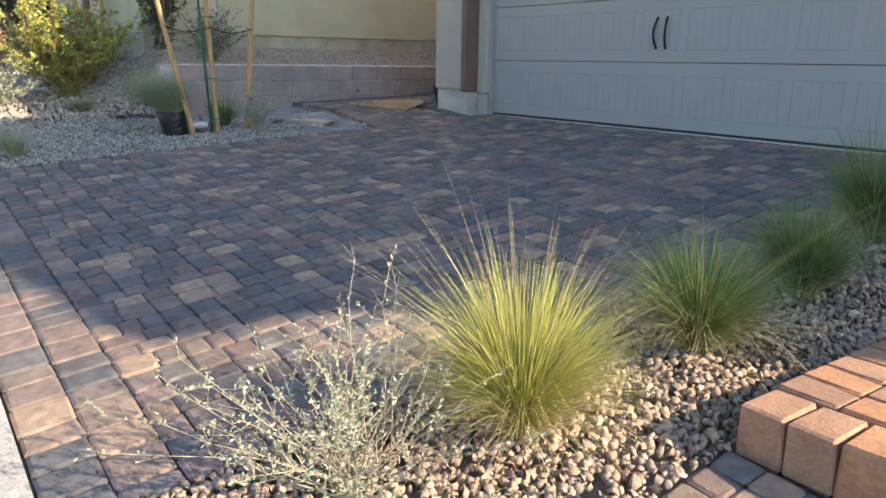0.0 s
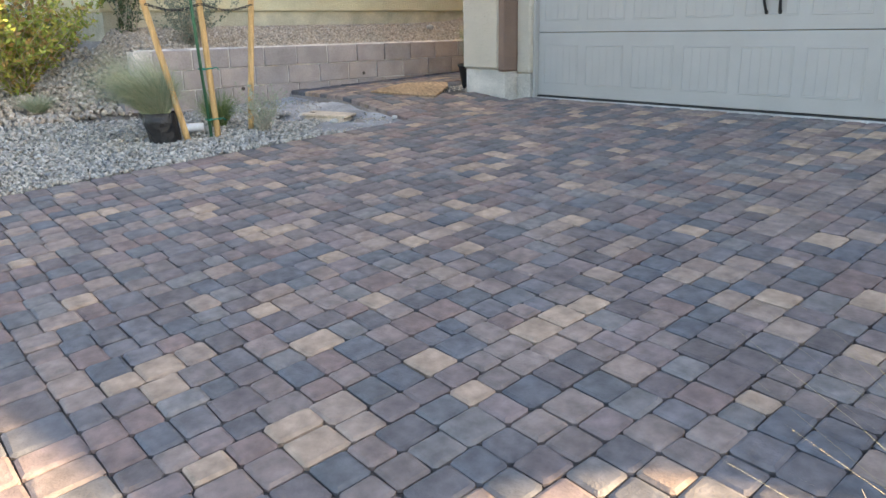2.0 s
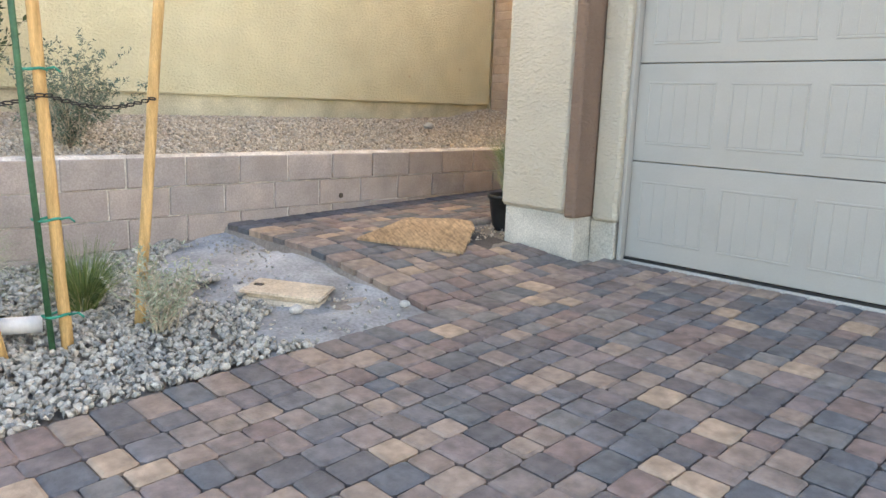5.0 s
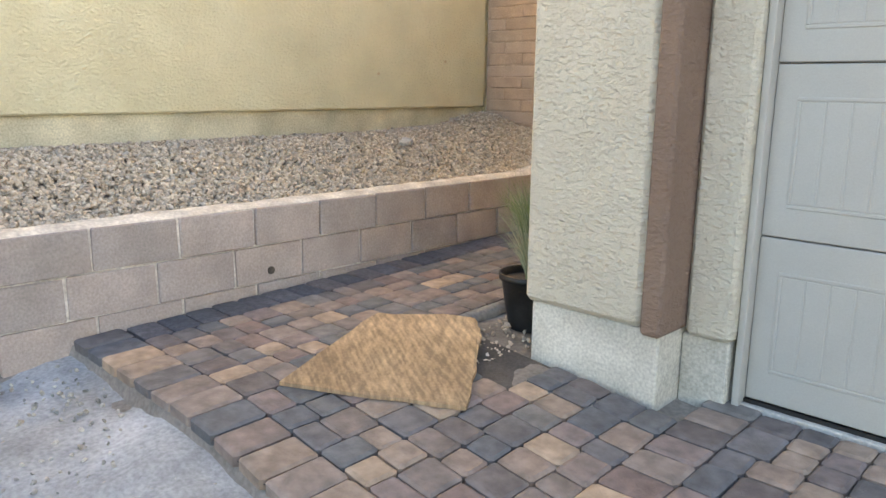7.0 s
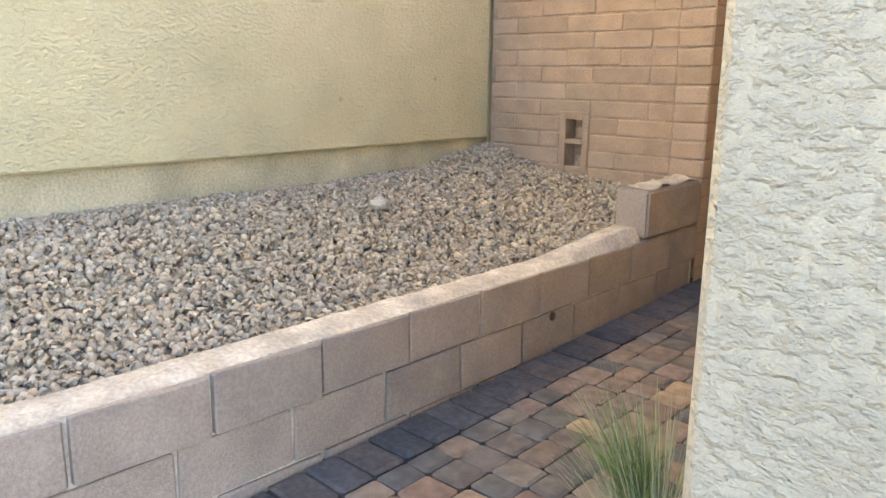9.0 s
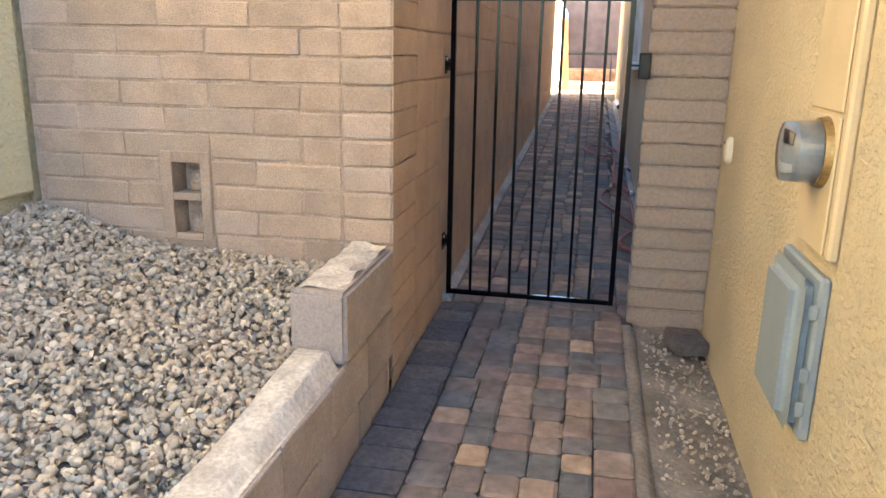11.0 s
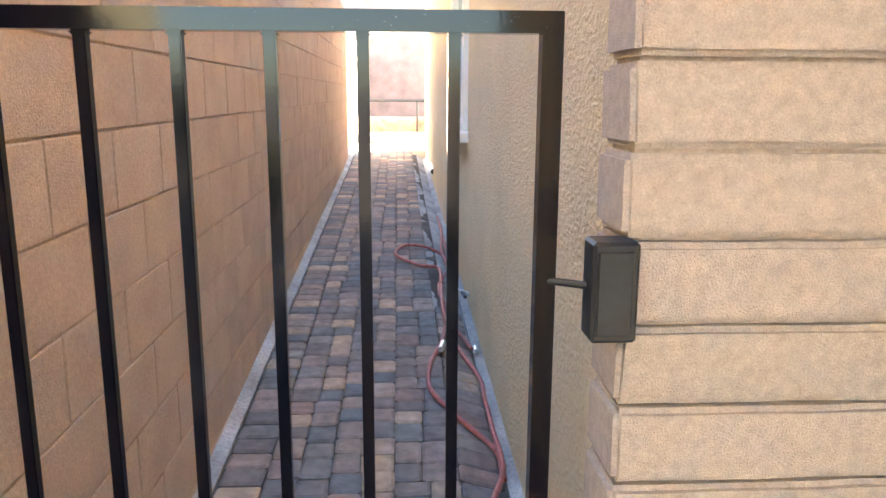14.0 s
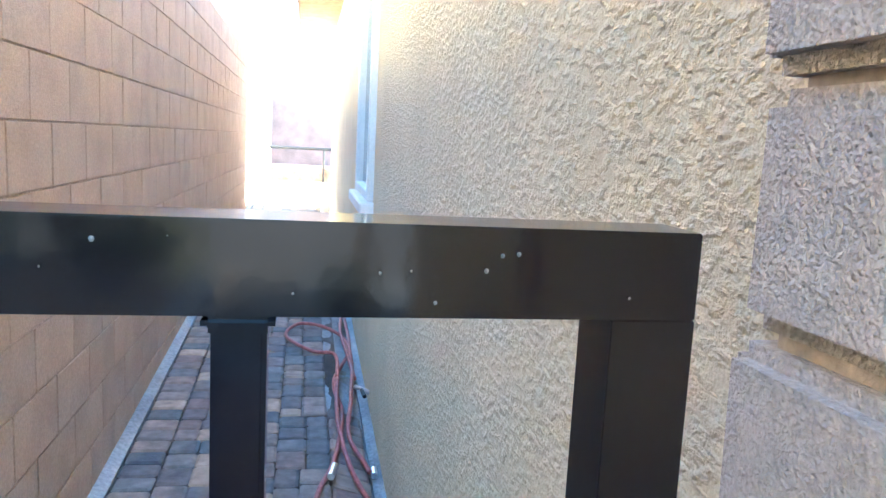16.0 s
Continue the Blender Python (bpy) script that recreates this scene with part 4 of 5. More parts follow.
for k in range(14):
    for j in range(6):
        bm.faces.new([bm.verts[i] for i in (k * 6 + j, ((k + 1) % 14) * 6 + j, ((k + 1) % 14) * 6 + (j + 1) % 6, k * 6 + (j + 1) % 6)])
link_mesh = bpy.data.meshes.new("link")
bm.to_mesh(link_mesh)
bm.free()
link_mesh.materials.append(M["black"])
for p, d, i in links:
    o = new("link", link_mesh)
    o.parent = chain
    o.matrix_parent_inverse = Matrix.Translation(chain.location).inverted()
    o.matrix_basis = Matrix.Translation(p) @ d.to_track_quat("X", "Z").to_matrix().to_4x4() @ pose(0, 0, 0, 35 if i % 2 else -50)

# black nursery bag with a feathery grass
bag = root("nursery_pot", on(-8.44, 3.33), "slumped black plastic nursery pot with feathery pale grass", "plant pot")
bm = bmesh.new()
rings = 7
for i in range(rings):
    t = i / (rings - 1)
    for k in range(20):
        a = 2 * math.pi * k / 20
        r = (0.12 + 0.03 * t) * (1 + 0.12 * noise.noise((math.cos(a) * 1.6, math.sin(a) * 1.6, t * 2.2)))
        bm.verts.new((r * math.cos(a) - 0.02 * t, r * math.sin(a) - 0.04 * t, 0.27 * t - 0.03))
bm.verts.ensure_lookup_table()
for i in range(rings - 1):
    for k in range(20):
        bm.faces.new([bm.verts[j] for j in (i * 20 + k, i * 20 + (k + 1) % 20, (i + 1) * 20 + (k + 1) % 20, (i + 1) * 20 + k)])
bm.faces.new([bm.verts[(rings - 2) * 20 + k] for k in range(20)])
part("pot", bm, "bag", bag, "", True)
b = blades("grass", 4200, 0.52, 0.64, (-0.1, -0.2), 0.0015, "grass_pale", 51, 0.95, 0.1, 0.45)
b.parent = bag
b.location = (-0.03, -0.05, 0.2)
grass_clump(on(-8.75, 3.95), 0.40, 0.26, 1000, "grass_green", 55, "thin green grass behind the stakes", (0, 0), 0.1, 0)
pv = root("drain_pipe", (-8.48, 3.6, 0.6), "short white plastic drain pipe lying open on gravel", "pipe")
bm = bm_cyl((-8.52, 3.45, 0.605), (-8.45, 3.67, 0.6), 0.038, n=24)
bmesh.ops.delete(bm, geom=[f for f in bm.faces if len(f.verts) > 6], context="FACES")
o = adopt(part("tube", bm, "pvc", None, "", True), pv)
md = o.modifiers.new("wall", "SOLIDIFY")
md.thickness = 0.004
# dark disc painting the shade within the pipe
adopt(part("socket", bm_cyl((-8.456, 3.65, 0.6), (-8.4535, 3.658, 0.6), 0.034, n=20), "soil_and_hollow"), pv)

# irrigation valve box
vb = root("valve_box", (-8.27, 4.84, 0.515), "half-buried tan irrigation valve box with a tilted dusty lid", "valve box")
bm = bm_box((-0.21, -0.14, -0.02), (0.21, 0.14, 0.10), 0.02, 2)
for v in bm.verts:
    s = 1 + (0.06 if v.co.z < 0.03 else -0.02)
    v.co.x *= s
    v.co.y *= s
body = part("body", bm, "tan_plastic", vb)
body.matrix_basis = pose(0, 0, 0, 0, 3, 38)
lid = part("lid", bm_box((-0.225, -0.15, 0.101), (0.225, 0.15, 0.118), 0.008, 2), "tan_plastic", vb, "tan lid dusted with cement")
lid.matrix_basis = pose(0, 0, 0, 0, 3, 38)
# dark slab in place of a cut slot, its shade in the colour
slot = part("finger_slot", bm_box((-0.19, -0.02, 0.1175), (-0.14, 0.02, 0.1195), 0.004), "soil_and_hollow", vb)
slot.matrix_basis = pose(0, 0, 0, 0, 3, 38)

# ---- walkway things ----
bm = bmesh.new()
corners = [(-8.70, 5.64), (-8.13, 6.06), (-8.50, 6.55), (-8.66, 6.68), (-9.02, 6.40)]
outline = []
for i, (x, y) in enumerate(corners):
    xb, yb = corners[(i + 1) % 5]
    for k in range(6):
        t = k / 6
        outline.append((x + (xb - x) * t + jitter(0.006), y + (yb - y) * t + jitter(0.006)))
lo = [bm.verts.new((x, y, paved(x, y) + 0.004)) for x, y in outline]
hi = [bm.verts.new((x, y, paved(x, y) + 0.016 + 0.012 * (noise.noise((x * 3, y * 3, 0)) + 0.3))) for x, y in outline]
bm.faces.new(hi)
bm.faces.new(lo[::-1])
for i in range(len(lo)):
    j = (i + 1) % len(lo)
    bm.faces.new((lo[i], lo[j], hi[j], hi[i]))
tagged(part("plywood_scrap", bm, "osb"), "ragged scrap of strand board lying on the pavers", "board")

pot = root("flower_pot", (-8.53, 6.93, 0.76), "black plastic pot with a feathery green plant by the pillar", "plant pot")
bm = bmesh.new()
prof = [(0.105, -0.03), (0.125, 0.08), (0.142, 0.2), (0.155, 0.205), (0.158, 0.235), (0.148, 0.235), (0.138, 0.2)]
for r, z in prof:
    for k in range(28):
        bm.verts.new((r * math.cos(2 * math.pi * k / 28), r * math.sin(2 * math.pi * k / 28), z))
bm.verts.ensure_lookup_table()
for i in range(len(prof) - 1):
    for k in range(28):
        bm.faces.new([bm.verts[j] for j in (i * 28 + k, i * 28 + (k + 1) % 28, (i + 1) * 28 + (k + 1) % 28, (i + 1) * 28 + k)])
part("pot", bm, "black", pot, "", True)
part("soil", bm_cyl((0, 0, 0.17), (0, 0, 0.2), 0.138, n=24), "soil_and_hollow", pot)
b = blades("foliage", 420, 0.15, 0.55, (-0.06, 0.02), 0.0016, "grass_pale", 61, 0.3, 0.03, 0.3)
b.parent = pot
b.location = (0, 0, 0.2)
c = blades("side_shoots", 320, 0.12, 0.25, (-0.08, 0.02), 0.0016, "grass_green", 62, 0.3, 0.03, 0.3)
c.parent = pot
c.location = (-0.03, 0, 0.42)
cap = root("cleanout_cap", (-8.62, 6.62, 0.745), "round tan sewer cleanout cap set in the dirt", "pipe cap")
adopt(part("cap", bm_cyl((-8.6, 6.55, 0.72), (-8.6, 6.55, 0.772), 0.05, n=24), "tan_plastic"), cap)
sv, sf = [(-8.02, 6.5, paved(-8.02, 6.5) - 0.015)], []
for ring in (0.5, 0.85, 1.0):
    for k in range(36):
        a = 2 * math.pi * k / 36
        r = ring * (1 + 0.35 * noise.noise((math.cos(a) * 1.5, math.sin(a) * 1.5, 3)))
        x, y = -8.02 + 0.27 * r * math.cos(a), 6.5 + 0.16 * r * math.sin(a)
        sv.append((x, y, paved(x, y) + (-0.016, -0.018, -0.03)[(0.5, 0.85, 1.0).index(ring)] + 0.003 * noise.noise((x * 20, y * 20, 0))))
sf = [(0, 1 + k, 1 + (k + 1) % 36) for k in range(36)] + [(1 + r * 36 + k, 37 + r * 36 + k, 37 + r * 36 + (k + 1) % 36, 1 + r * 36 + (k + 1) % 36) for r in range(2) for k in range(36)]
tagged(obj("cement_spill", sv, sf, "earth", smooth=True), "smear of spilled grey cement beside the pillar", "cement", kind="structure")

# loose paver offcuts by the pilaster
for i, (x, y, rz) in enumerate(((-8.47, 10.74, 12), (-8.46, 10.62, 20))):
    o = tagged(part("loose_paver", bm_box((-0.09, -0.06, 0), (0.09, 0.06, 0.07), 0.01, 2), "paver_dark"), "loose dark charcoal paver dropped beside the wall", "paver", "loose pavers")
    o.matrix_basis = pose(x, y, paved(-8.5, y) - 0.03 + 0.012 * i, 6, 4, rz)
curb = tube("concrete_haunch", [(-8.755 + 0.008 * noise.noise((y, 0, 0)), y, paved(-8.75, y) - 0.045) for y in np.arange(6.7, 10.8, 0.15)], 0.045, "earth")
tagged(curb, "rough concrete haunch holding the paver edge", "edging", kind="structure")

# ---- hose in the passage ----
hose = root("garden_hose", (-8.7, 14, 1.1), "tangled dull red garden hose lying on the pavers", "hose")
H1 = [(-8.62, 12.64), (-8.62, 12.72), (-8.63, 12.88), (-8.78, 13.11), (-8.88, 13.38), (-8.86, 13.70), (-8.78, 14.02), (-8.72, 14.58), (-8.75, 15.04), (-8.62, 15.80), (-8.62, 16.77), (-8.62, 17.74), (-8.62, 16.96), (-8.67, 16.12), (-8.65, 15.71), (-8.62, 15.16)]
tube("tube", curve_points([(x, y, paved(x, y) + 0.014 + (0.02 if i > 11 else 0)) for i, (x, y) in enumerate(H1)], 8), 0.012, "hose", hose)
H2 = [(-8.62, 12.04), (-8.63, 12.01), (-8.72, 12.04), (-8.76, 12.15), (-8.71, 12.38), (-8.62, 12.69), (-8.62, 13.02), (-8.62, 13.32), (-8.62, 13.58), (-8.71, 13.96), (-8.75, 14.47), (-8.73, 15.07)]
tube("tube", curve_points([(x, y, paved(x, y) + 0.03) for x, y in H2], 8), 0.012, "hose", hose)
H3 = [(-8.73, 15.07), (-8.73, 15.49), (-8.88, 15.48), (-9.05, 15.79), (-8.97, 16.07), (-8.80, 16.01), (-8.65, 15.93), (-8.62, 15.53), (-8.66, 14.82), (-8.70, 14.31), (-8.64, 14.04), (-8.62, 13.96)]
tube("tube", curve_points([(x, y, paved(x, y) + 0.032) for x, y in H3], 8), 0.012, "hose", hose)
for p, q in (((-8.781, 13.926), (-8.803, 13.810)), ((-8.600, 14.000), (-8.600, 13.938))):
    adopt(part("coupling", bm_cyl((*p, paved(*p) + 0.032), (*q, paved(*q) + 0.032), 0.016, n=12), "chrome", None, "bright metal coupling"), hose)
noz = root("hose_sprayer", (-8.6, 14.8, 1.14), "small chrome hose spray nozzle on the ground", "nozzle")
adopt(part("barrel", bm_cyl((-8.64, 14.86, 1.17), (-8.55, 14.80, 1.15), 0.013, n=10), "chrome"), noz)
adopt(part("grip", bm_cyl((-8.6, 14.83, 1.16), (-8.59, 14.74, 1.15), 0.012, n=10), "black"), noz)
ds = root("downspout_elbow", (-8.57, 19.9, 1.4), "white plastic drain elbow at the wall foot", "pipe")
adopt(part("tube", bm_cyl((-8.6, 20.3, 1.52), (-8.56, 19.85, 1.46), 0.045, n=16), "pvc"), ds)
# the elbow's shaded mouth is a dark disc on its end
adopt(part("opening", bm_cyl((-8.56, 19.852, 1.46), (-8.5595, 19.845, 1.46), 0.037, n=16), "soil_and_hollow"), ds)

# ---- yard beyond the passage ----
yard = tagged(block("patio", (-16, 22.62, 1.2), (4, 24.6, 1.535), "concrete"), "bright pale concrete patio in full sun", "patio", kind="structure")
# earth colour added behind the patio strip to lessen bounced light
tagged(block("ground_yard", (-16, 24.602, 1.2), (4, 40, 1.53), "earth"), "darker back yard ground, added to cut light bounced onto the end wall", "ground", kind="structure")
tagged(block("patio_step", (-9.9, 24.6, 1.54), (-8.0, 26.2, 1.66), "concrete", None, 0.01), "low concrete step in the sunny yard", "step", kind="structure")
tagged(block("wall_yard_side", (-10.2, 21.66, 0.9), (-9.82, 30, 3.45), "white_wall"), "sun-bleached pale wall past the passage", "wall", kind="structure")
wy = tagged(block("wall_yard_end", (-16, 30, 1.2), (4, 30.25, 5.35), "far_wall"), "tall pinkish block wall at the end of the yard", "wall", kind="structure")
for i, x in enumerate((-11.6, -10.6, -9.7)):
    adopt(block("step_top", (-16 if i == 0 else x - 1.0 + 0.1, 30.0, 5.352), (x, 30.25, 6.1 - 0.2 * i), "far_wall"), wy)
pb = root("planter_bed", (-9, 27, 1.54), "raised bed of bare orange soil in the sunny yard", "planter")
adopt(block("soil", (-9.7, 26.6, 1.54), (-7.6, 27.6, 1.95), "bark", None, 0.05), pb)
adopt(part("rail", bm_cyl((-9.7, 26.55, 2.32), (-7.6, 26.55, 2.32), 0.03, n=10), "black"), pb)
for x in (-9.7, -8.6):
    adopt(part("post", bm_cyl((x, 26.55, 1.54), (x, 26.55, 2.32), 0.02, n=8), "black"), pb)
plank = root("leaning_plank", (-9.7, 24, 1.54), "pale timber plank leaning on the wall", "plank")
o = part("board", bm_box((-0.07, -0.02, 0), (0.07, 0.02, 1.5), 0.003), "wood_stake", plank)
o.matrix_basis = pose(0.1, 0.2, 0, 0, -4, 0)

# ---- street side and distance ----
fh = root("far_house", (-26, 4, 0.8), "beige house with brown garage across the side street", "house")
adopt(block("wall", (-32, -2, 0.4), (-24, 12, 4.4), "stucco_cream"), fh)
adopt(block("roof", (-32.6, -2.6, 4.4), (-23.4, 12.6, 4.9), "roof", None, 0.1), fh)
adopt(block("door", (-24.05, 1.0, 0.8), (-23.96, 5.5, 3.2), "bark"), fh)
for x, y in ((-12.9, 3.05), (-13.1, 3.4), (-13.0, 3.75)):
    st = root("tree_stake", (x, y, 0.9), "wooden tree stake around a far young tree", "stake", "far tree stakes")
    tube("pole", [(x, y, 0.8), (x - 0.03, y - 0.02, 3.4)], 0.03, "wood_stake", st, "", 10)
ft = root("street_tree", (-13.0, 3.5, 0.9), "slim reddish trunk of a staked young tree", "tree")
tube("trunk", [(-13.0, 3.5, 0.8), (-13.03, 3.52, 2.0), (-12.95, 3.55, 3.4)], 0.05, "bark", ft, "", 10)

# ---- entry step of orange pavers ----
step = root("entry_step", (-0.9, 3.2, 0.2), "raised entry step of orange-brown tumbled bricks", "step")
adopt(block("core", (-1.46, 2.92, -0.1), (1.2, 6.6, 0.255), "sand"), step)
STEP_B = [piece_mesh("brick", (0.152, 0.205, 0.19), "brick", 0.012, 0.004) for _ in range(3)]
STEP_T = [piece_mesh("brick", (0.205, 0.150, 0.05), "brick", 0.01, 0.004) for _ in range(3)]
for k in range(12):
    p = lay("brick", random.choice(STEP_B), (-1.47 + 0.158 * k, 2.885, 0.10), step)
for r in range(8):
    for k in range(8):
        lay("brick", random.choice(STEP_T), (-1.47 + 0.21 * k + (0.0 if r % 2 else -0.0), 3.096 + 0.155 * r, 0.245), step)

# ---- gravel ----
ICO = [(0, 0, 1)] + [(0.894 * math.cos(2 * math.pi * k / 5), 0.894 * math.sin(2 * math.pi * k / 5), 0.447) for k in range(5)] + \
      [(0.894 * math.cos(2 * math.pi * (k + 0.5) / 5), 0.894 * math.sin(2 * math.pi * (k + 0.5) / 5), -0.447) for k in range(5)]
ICO_F = [(0, 1 + k, 1 + (k + 1) % 5) for k in range(5)] + [(1 + k, 6 + k, 1 + (k + 1) % 5) for k in range(5)] + [(6 + k, 6 + (k + 1) % 5, 1 + (k + 1) % 5) for k in range(5)]


def gravel(name, x0, x1, y0, y1, per_m2, size, material, label, seed, keep=None, dz=-0.012):
    rng = np.random.default_rng(seed)
    n = int((x1 - x0) * (y1 - y0) * per_m2)
    xy = np.stack([rng.uniform(x0, x1, n), rng.uniform(y0, y1, n)], -1)
    if keep:
        xy = xy[[bool(keep(x, y)) for x, y in xy]]
    n = len(xy)
    z = np.array([land(x, y) for x, y in xy]) + dz + rng.uniform(0, size * 0.5, n)
    base = np.array(ICO)
    s = size * rng.uniform(0.45, 1.15, (n, 1, 1)) * np.stack([rng.uniform(0.7, 1.2, n), rng.uniform(0.7, 1.2, n), rng.uniform(0.5, 0.85, n)], -1)[:, None]
    p = base[None] * s * (1 + rng.uniform(-0.28, 0.28, (n, 11, 1)))
    q = rng.normal(size=(n, 4))
    q /= np.linalg.norm(q, axis=1, keepdims=True)
    w, a, b, c = q.T
    R = np.stack([1 - 2 * (b * b + c * c), 2 * (a * b - c * w), 2 * (a * c + b * w), 2 * (a * b + c * w), 1 - 2 * (a * a + c * c), 2 * (b * c - a * w), 2 * (a * c - b * w), 2 * (b * c + a * w), 1 - 2 * (a * a + b * b)], -1).reshape(n, 3, 3)
    p = np.einsum("nij,nkj->nki", R, p)
    p += np.concatenate([xy, z[:, None]], 1)[:, None]
    f = (np.arange(n)[:, None, None] * 11 + np.array(ICO_F)[None]).reshape(-1, 3)
    me = bpy.data.meshes.new(name)
    me.vertices.add(n * 11)
    me.vertices.foreach_set("co", p.reshape(-1))
    me.loops.add(len(f) * 3)
    me.loops.foreach_set("vertex_index", f.reshape(-1).astype(np.int32))
    me.polygons.add(len(f))
    me.polygons.foreach_set("loop_start", np.arange(0, len(f) * 3, 3, dtype=np.int32))
    me.update(calc_edges=True)
    me.materials.append(M[material])
    return tagged(new(name, me), label, "gravel", kind="stuff")


def in_near_bed(x, y):
    return not (x > -8.75 and y > 4.55 + 0.12 * math.sin(9 * x)) and not (y > 4.7 + 0.2 * math.sin(5 * x))


gravel("gravel_bank", -11.4, -9.93, 3.7, 9.8, 3400, 0.0182, "gravel", "bank of angular mixed tan and grey gravel", 1, None, -0.03)
gravel("gravel_bed", -9.75, -7.62, 1.3, 5.0, 1900, 0.021, "gravel_pale", "bed of pale grey crushed gravel beside the driveway", 2, in_near_bed)
gravel("gravel_bed", -15, -9.75, -0.5, 3.75, 600, 0.033, "gravel", "pale crushed gravel sloping up beside the house", 3)
gravel("gravel_bed", -9.75, -7.62, -0.5, 1.3, 900, 0.026, "gravel_pale", "pale crushed gravel by the sidewalk", 4)
gravel("gravel_strip", -2.46, -1.48, 1.1, 6.8, 2300, 0.021, "gravel_warm", "strip of warm tan gravel with grass clumps", 5)
gravel("grit", -8.68, -8.37, 6.4, 10.8, 900, 0.012, "gravel", "loose grit along the house wall", 6, dz=-0.03)
gravel("debris", -9.7, -7.66, 4.5, 5.25, 260, 0.012, "gravel_pale", "scattered crumbs of cement and stone", 7, dz=-0.03)
for x, y, s in ((-10.84, 8.26, 0.055), (-8.0, 4.72, 0.035), (-7.72, 5.2, 0.028), (-8.42, 4.66, 0.05)):
    bm = bmesh.new()
    bmesh.ops.create_icosphere(bm, subdivisions=2, radius=s)
    for v in bm.verts:
        v.co *= 1 + 0.25 * noise.noise(v.co * 25 + Vector((x, y, 0)))
        v.co.z *= 0.7
    o = tagged(part("stone", bm, "concrete"), "single larger pale stone among the gravel", "stone", "stray stones")
    o.location = (x, y, land(x, y) + s * 0.3)

# ---- pavers, last ----
random.seed(9)


def paver_mesh(sx, sy, material, k):
    """A tumbled paver, top at z = 0: bottom ring, shoulder ring, top ring."""
    h, c = 0.055, 0.012
    out = []
    for px, py in ((c, 0), (sx - c, 0), (sx, c), (sx, sy - c), (sx - c, sy), (c, sy), (0, sy - c), (0, c)):
        out.append((px - sx / 2 + jitter(0.0032), py - sy / 2 + jitter(0.0032)))
    v = [(x, y, -h) for x, y in out] + [(x, y, -0.008) for x, y in out]
    v += [(x * (1 - 0.013 / sx * 2), y * (1 - 0.013 / sy * 2), -0.001 + jitter(0.0014)) for x, y in out]
    f = [(i, (i + 1) % 8, 8 + (i + 1) % 8, 8 + i) for i in range(8)] + [(8 + i, 8 + (i + 1) % 8, 16 + (i + 1) % 8, 16 + i) for i in range(8)] + [tuple(range(16, 24))]
    me = bpy.data.meshes.new("paver")
    me.from_pydata(v, [], f)
    me.materials.append(M[material])
    return me


PM = {}


def paver_kind(w, l, material):
    key = (round(w, 3), round(l, 3), material)
    if key not in PM:
        PM[key] = [paver_mesh(w - 0.004, l - 0.004, material, k) for k in range(3)]
    return random.choice(PM[key])


far = {}


def set_paver(x, y, w, l, material, parent, single=True, dz=0.0):
    """w along x, l along y."""
    sx = (paved(x + 0.05, y) - paved(x - 0.05, y)) / 0.1
    sy = (paved(x, y + 0.05) - paved(x, y - 0.05)) / 0.1
    m = Matrix.Translation((x, y, paved(x, y) + dz + jitter(0.0025))) @ Euler((math.atan(sy) + jitter(0.008), -math.atan(sx) + jitter(0.008), jitter(0.012))).to_matrix().to_4x4()
    me = paver_kind(w, l, material)
    if single:
        p = new("paver", me)
        p.parent = parent
        p.matrix_basis = m
    else:
        fv, ff = far.setdefault(parent, ([], []))
        n = len(fv)
        fv.extend([tuple(m @ v.co) for v in me.vertices])
        ff.extend([tuple(i + n for i in q.vertices) for q in me.polygons])


def split(total, lo=0.11, hi=0.185):
    """Random lengths in steps of 5 mm that add up to total."""
    out, left = [], total
    while left > hi:
        w = random.randrange(int(lo * 200), int(hi * 200) + 1) / 200
        if left - w < lo:
            w = round(left / 2, 3)
        out.append(w)
        left = round(left - w, 3)
    if left > 0.01:
        out.append(left)
    return out


def rows_along_y(x0, x1, y0, y1, parent, near, skip=None):
    """Double rows of mixed pavers whose middle joint steps from field to field."""
    n = max(1, round((x1 - x0) / 0.275))
    band = (x1 - x0) / n
    for i in range(n):
        xb, y = x0 + i * band, y0
        while y < y1 - 0.01:
            length = random.choice((0.24, 0.27, 0.275, 0.305, 0.405))
            if y1 - y - length < 0.11:
                length = round(y1 - y, 3)
            wa = round(random.choice((0.44, 0.44, 0.5, 0.56, 0.56)) * band, 3)
            for xa, w in ((xb, wa), (xb + wa, round(band - wa, 3))):
                yy = y
                for l in split(length):
                    cx, cy = xa + w / 2, yy + l / 2
                    if not (skip and skip(cx, cy)):
                        set_paver(cx, cy, w, l, "paver", parent, near(cx, cy))
                    yy += l
            y += length


# border courses along the street and the two long edges
for r in range(2):
    x = -7.6
    while x < -2.5:
        l = random.choice((0.14, 0.175, 0.21, 0.14))
        l = min(l, round(-2.45 - x, 3))
        if l > 0.04:
            set_paver(x + l / 2, 1.06 + 0.2 * r + 0.1, l, 0.2, "paver", driveway, r == 1 and -5.2 < x < -2.6)
        x += l
y = 1.46
while y < 6.8:
    set_paver(-7.5, y + 0.07, 0.2, 0.14, "paver", driveway, False)
    y += 0.14
rows_along_y(-7.4, -2.45, 1.46, 6.86, driveway, lambda x, y: 1.4 < y < 4.9 and -7.0 < x < -3.6 and 0.75 * (x + 5.0) - 0.66 * (y - 2.9) > -0.6 and 0.75 * (x + 5.0) - 0.66 * (y - 2.9) < 0.5 or (-7.4 < x < -6.9 and 4.9 < y < 5.8))
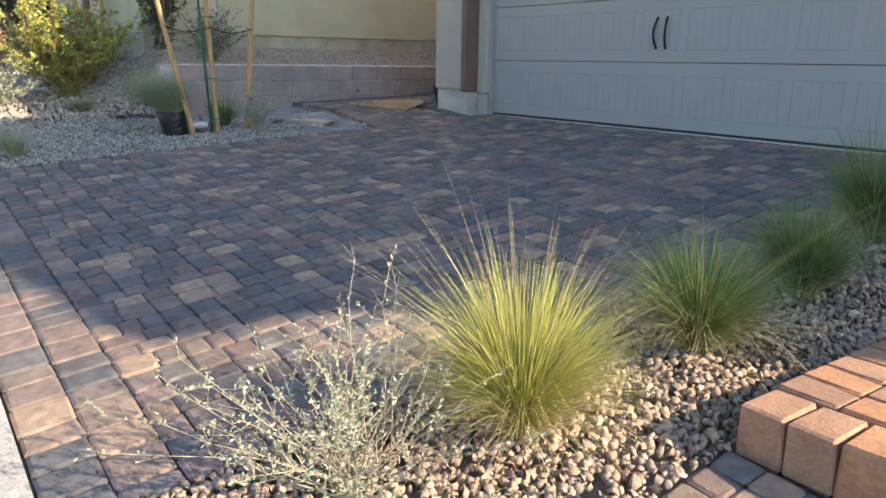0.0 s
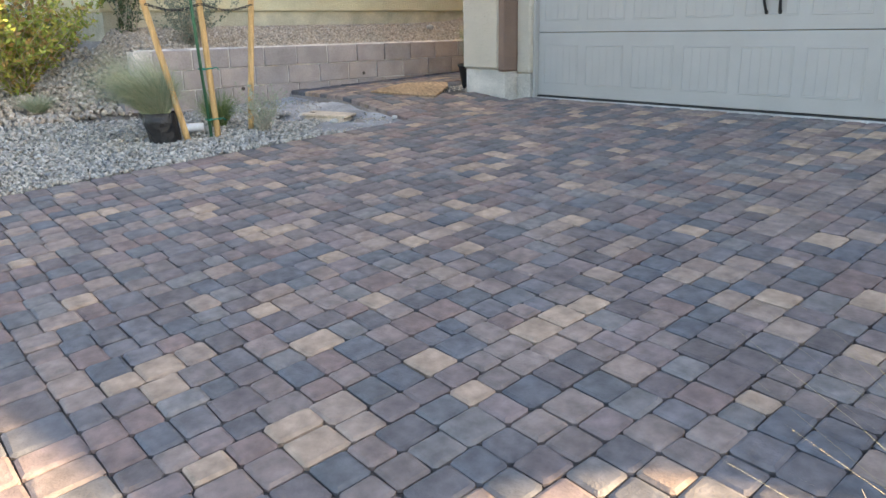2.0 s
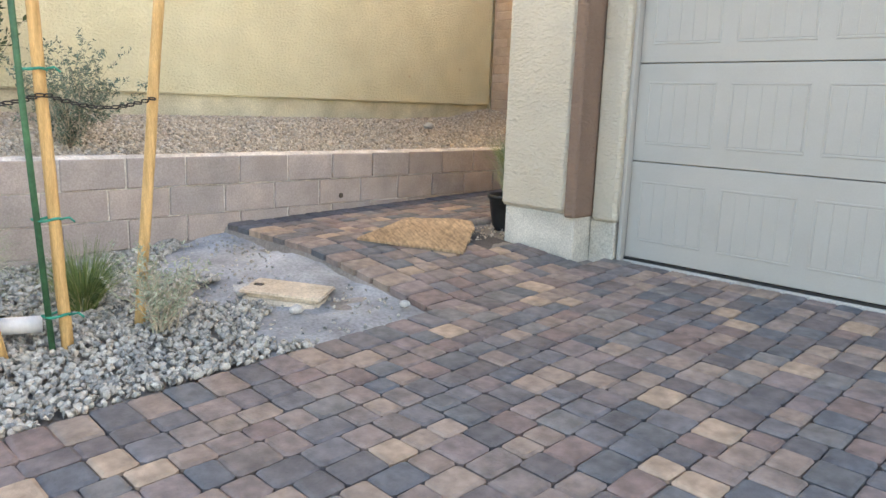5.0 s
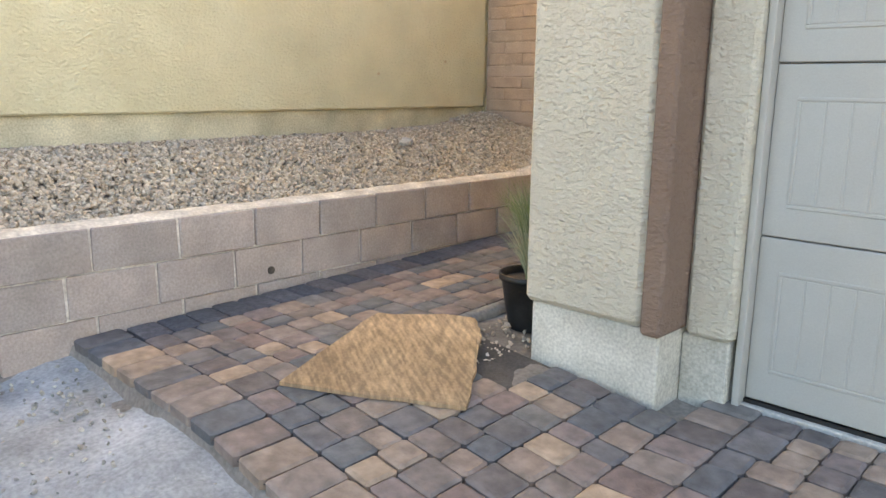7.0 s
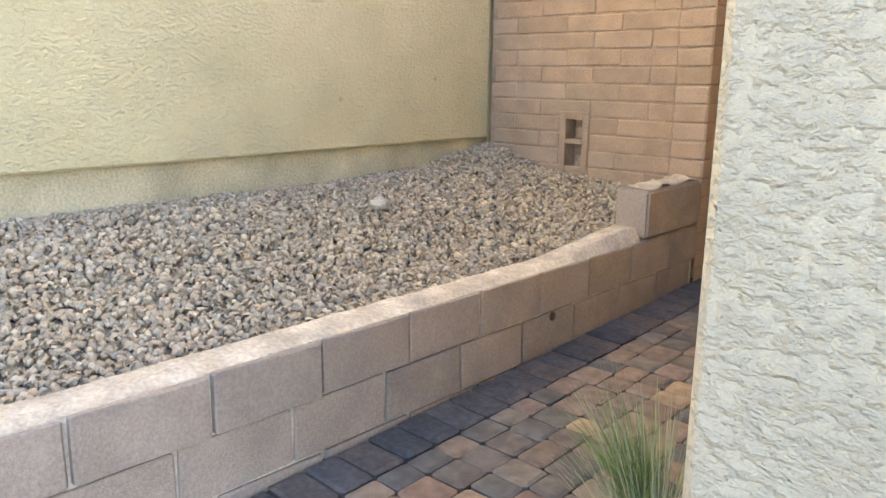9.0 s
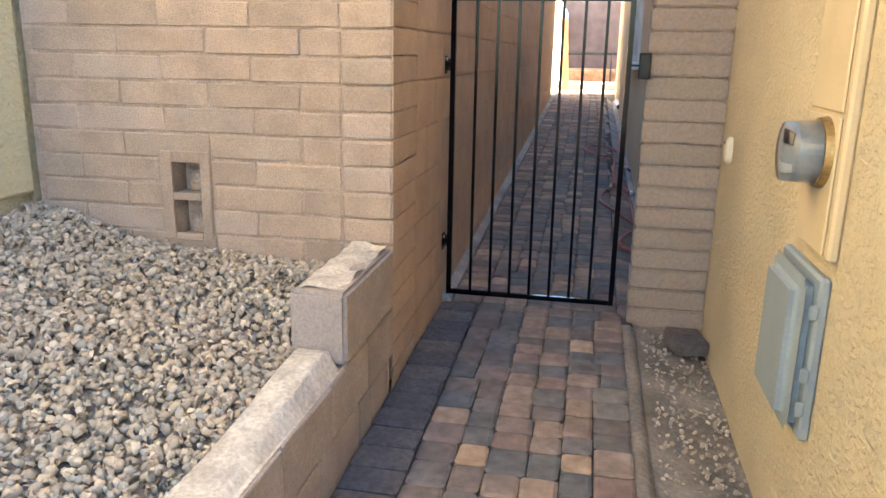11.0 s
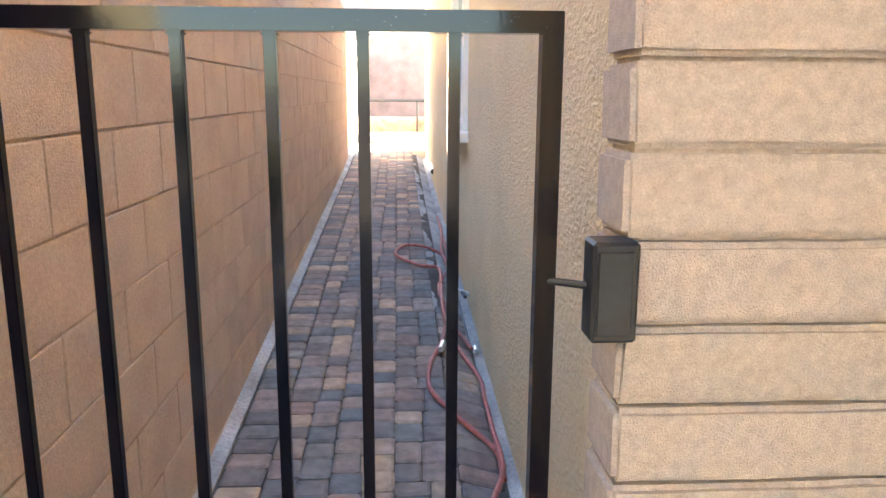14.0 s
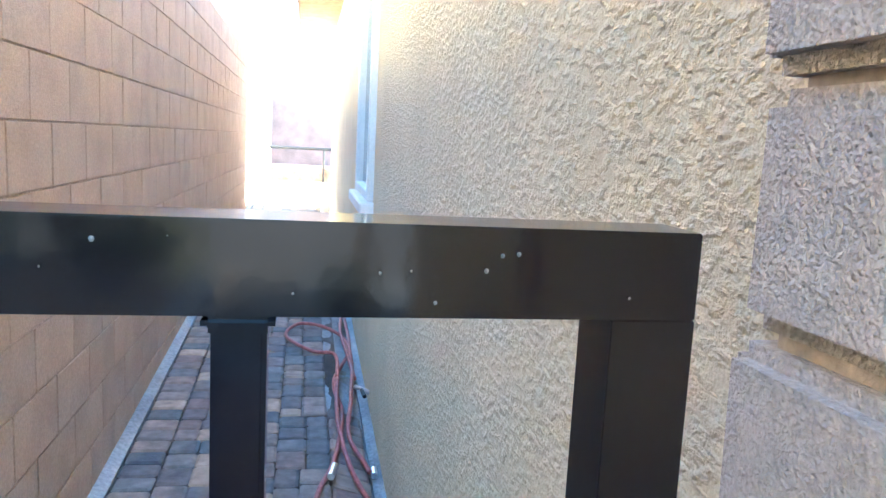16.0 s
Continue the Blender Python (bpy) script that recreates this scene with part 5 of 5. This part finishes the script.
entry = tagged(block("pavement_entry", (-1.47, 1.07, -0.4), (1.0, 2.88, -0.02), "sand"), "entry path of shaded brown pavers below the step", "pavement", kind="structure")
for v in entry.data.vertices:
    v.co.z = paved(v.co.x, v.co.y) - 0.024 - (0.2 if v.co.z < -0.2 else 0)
rows_along_y(-1.47, 0.4, 1.1, 2.86, entry, lambda x, y: True)
# side walkway: edging row, dark soldier row by the wall, then the field
x = -9.77
while x < -7.65:
    set_paver(x + 0.075, 5.40, 0.15, 0.22, "paver", walkway)
    x += 0.151
rows_along_y(-9.55, -7.6, 5.51, 6.62, walkway, lambda x, y: True, lambda x, y: -8.70 < x < -8.12 and y > 6.28)
y = 5.52
while y < 10.8:
    set_paver(-9.66, y + 0.07, 0.21, 0.14, "paver_dark", walkway if y < 6.6 else passage)
    y += 0.141
rows_along_y(-9.55, -8.78, 6.62, 10.9, passage, lambda x, y: y > 8.2)
rows_along_y(-9.54, -8.80, 10.9, 22.55, passage, lambda x, y: y < 12.4)
y = 10.9
while y < 22.4:
    set_paver(-9.627, y + 0.06, 0.17, 0.12, "paver", passage, y < 13)
    if y < 14.6:
        set_paver(-8.705, y + 0.06, 0.185, 0.12, "paver", passage, y < 13)
    y += 0.121
for parent, (fv, ff) in far.items():
    o = obj("far_pavers", fv, ff, "paver_far", parent)
    tagged(o, kind="stuff")
tagged(block("mortar_strip", (-9.768, 10.9, 0.9), (-9.715, 22.5, 0.93), "cement_dust"), "pale cement fillet along the wall foot", "edging", kind="structure")
strip = bpy.data.objects["mortar_strip"].data
for v in strip.vertices:
    v.co.z = paved(-9.7, v.co.y) + (0.006 if v.co.z > 0.92 else -0.05) + (0.02 if v.co.x < -9.74 and v.co.z > 0.92 else 0)
fillet = tagged(block("mortar_strip", (-8.61, 11.1, 0.9), (-8.562, 22.5, 0.93), "cement_dust"), "pale cement fillet along the house wall foot", "edging", kind="structure")
for v in fillet.data.vertices:
    v.co.z = paved(-8.6, v.co.y) + (0.004 if v.co.z > 0.92 else -0.05) + (0.02 if v.co.x > -8.58 and v.co.z > 0.92 else 0)
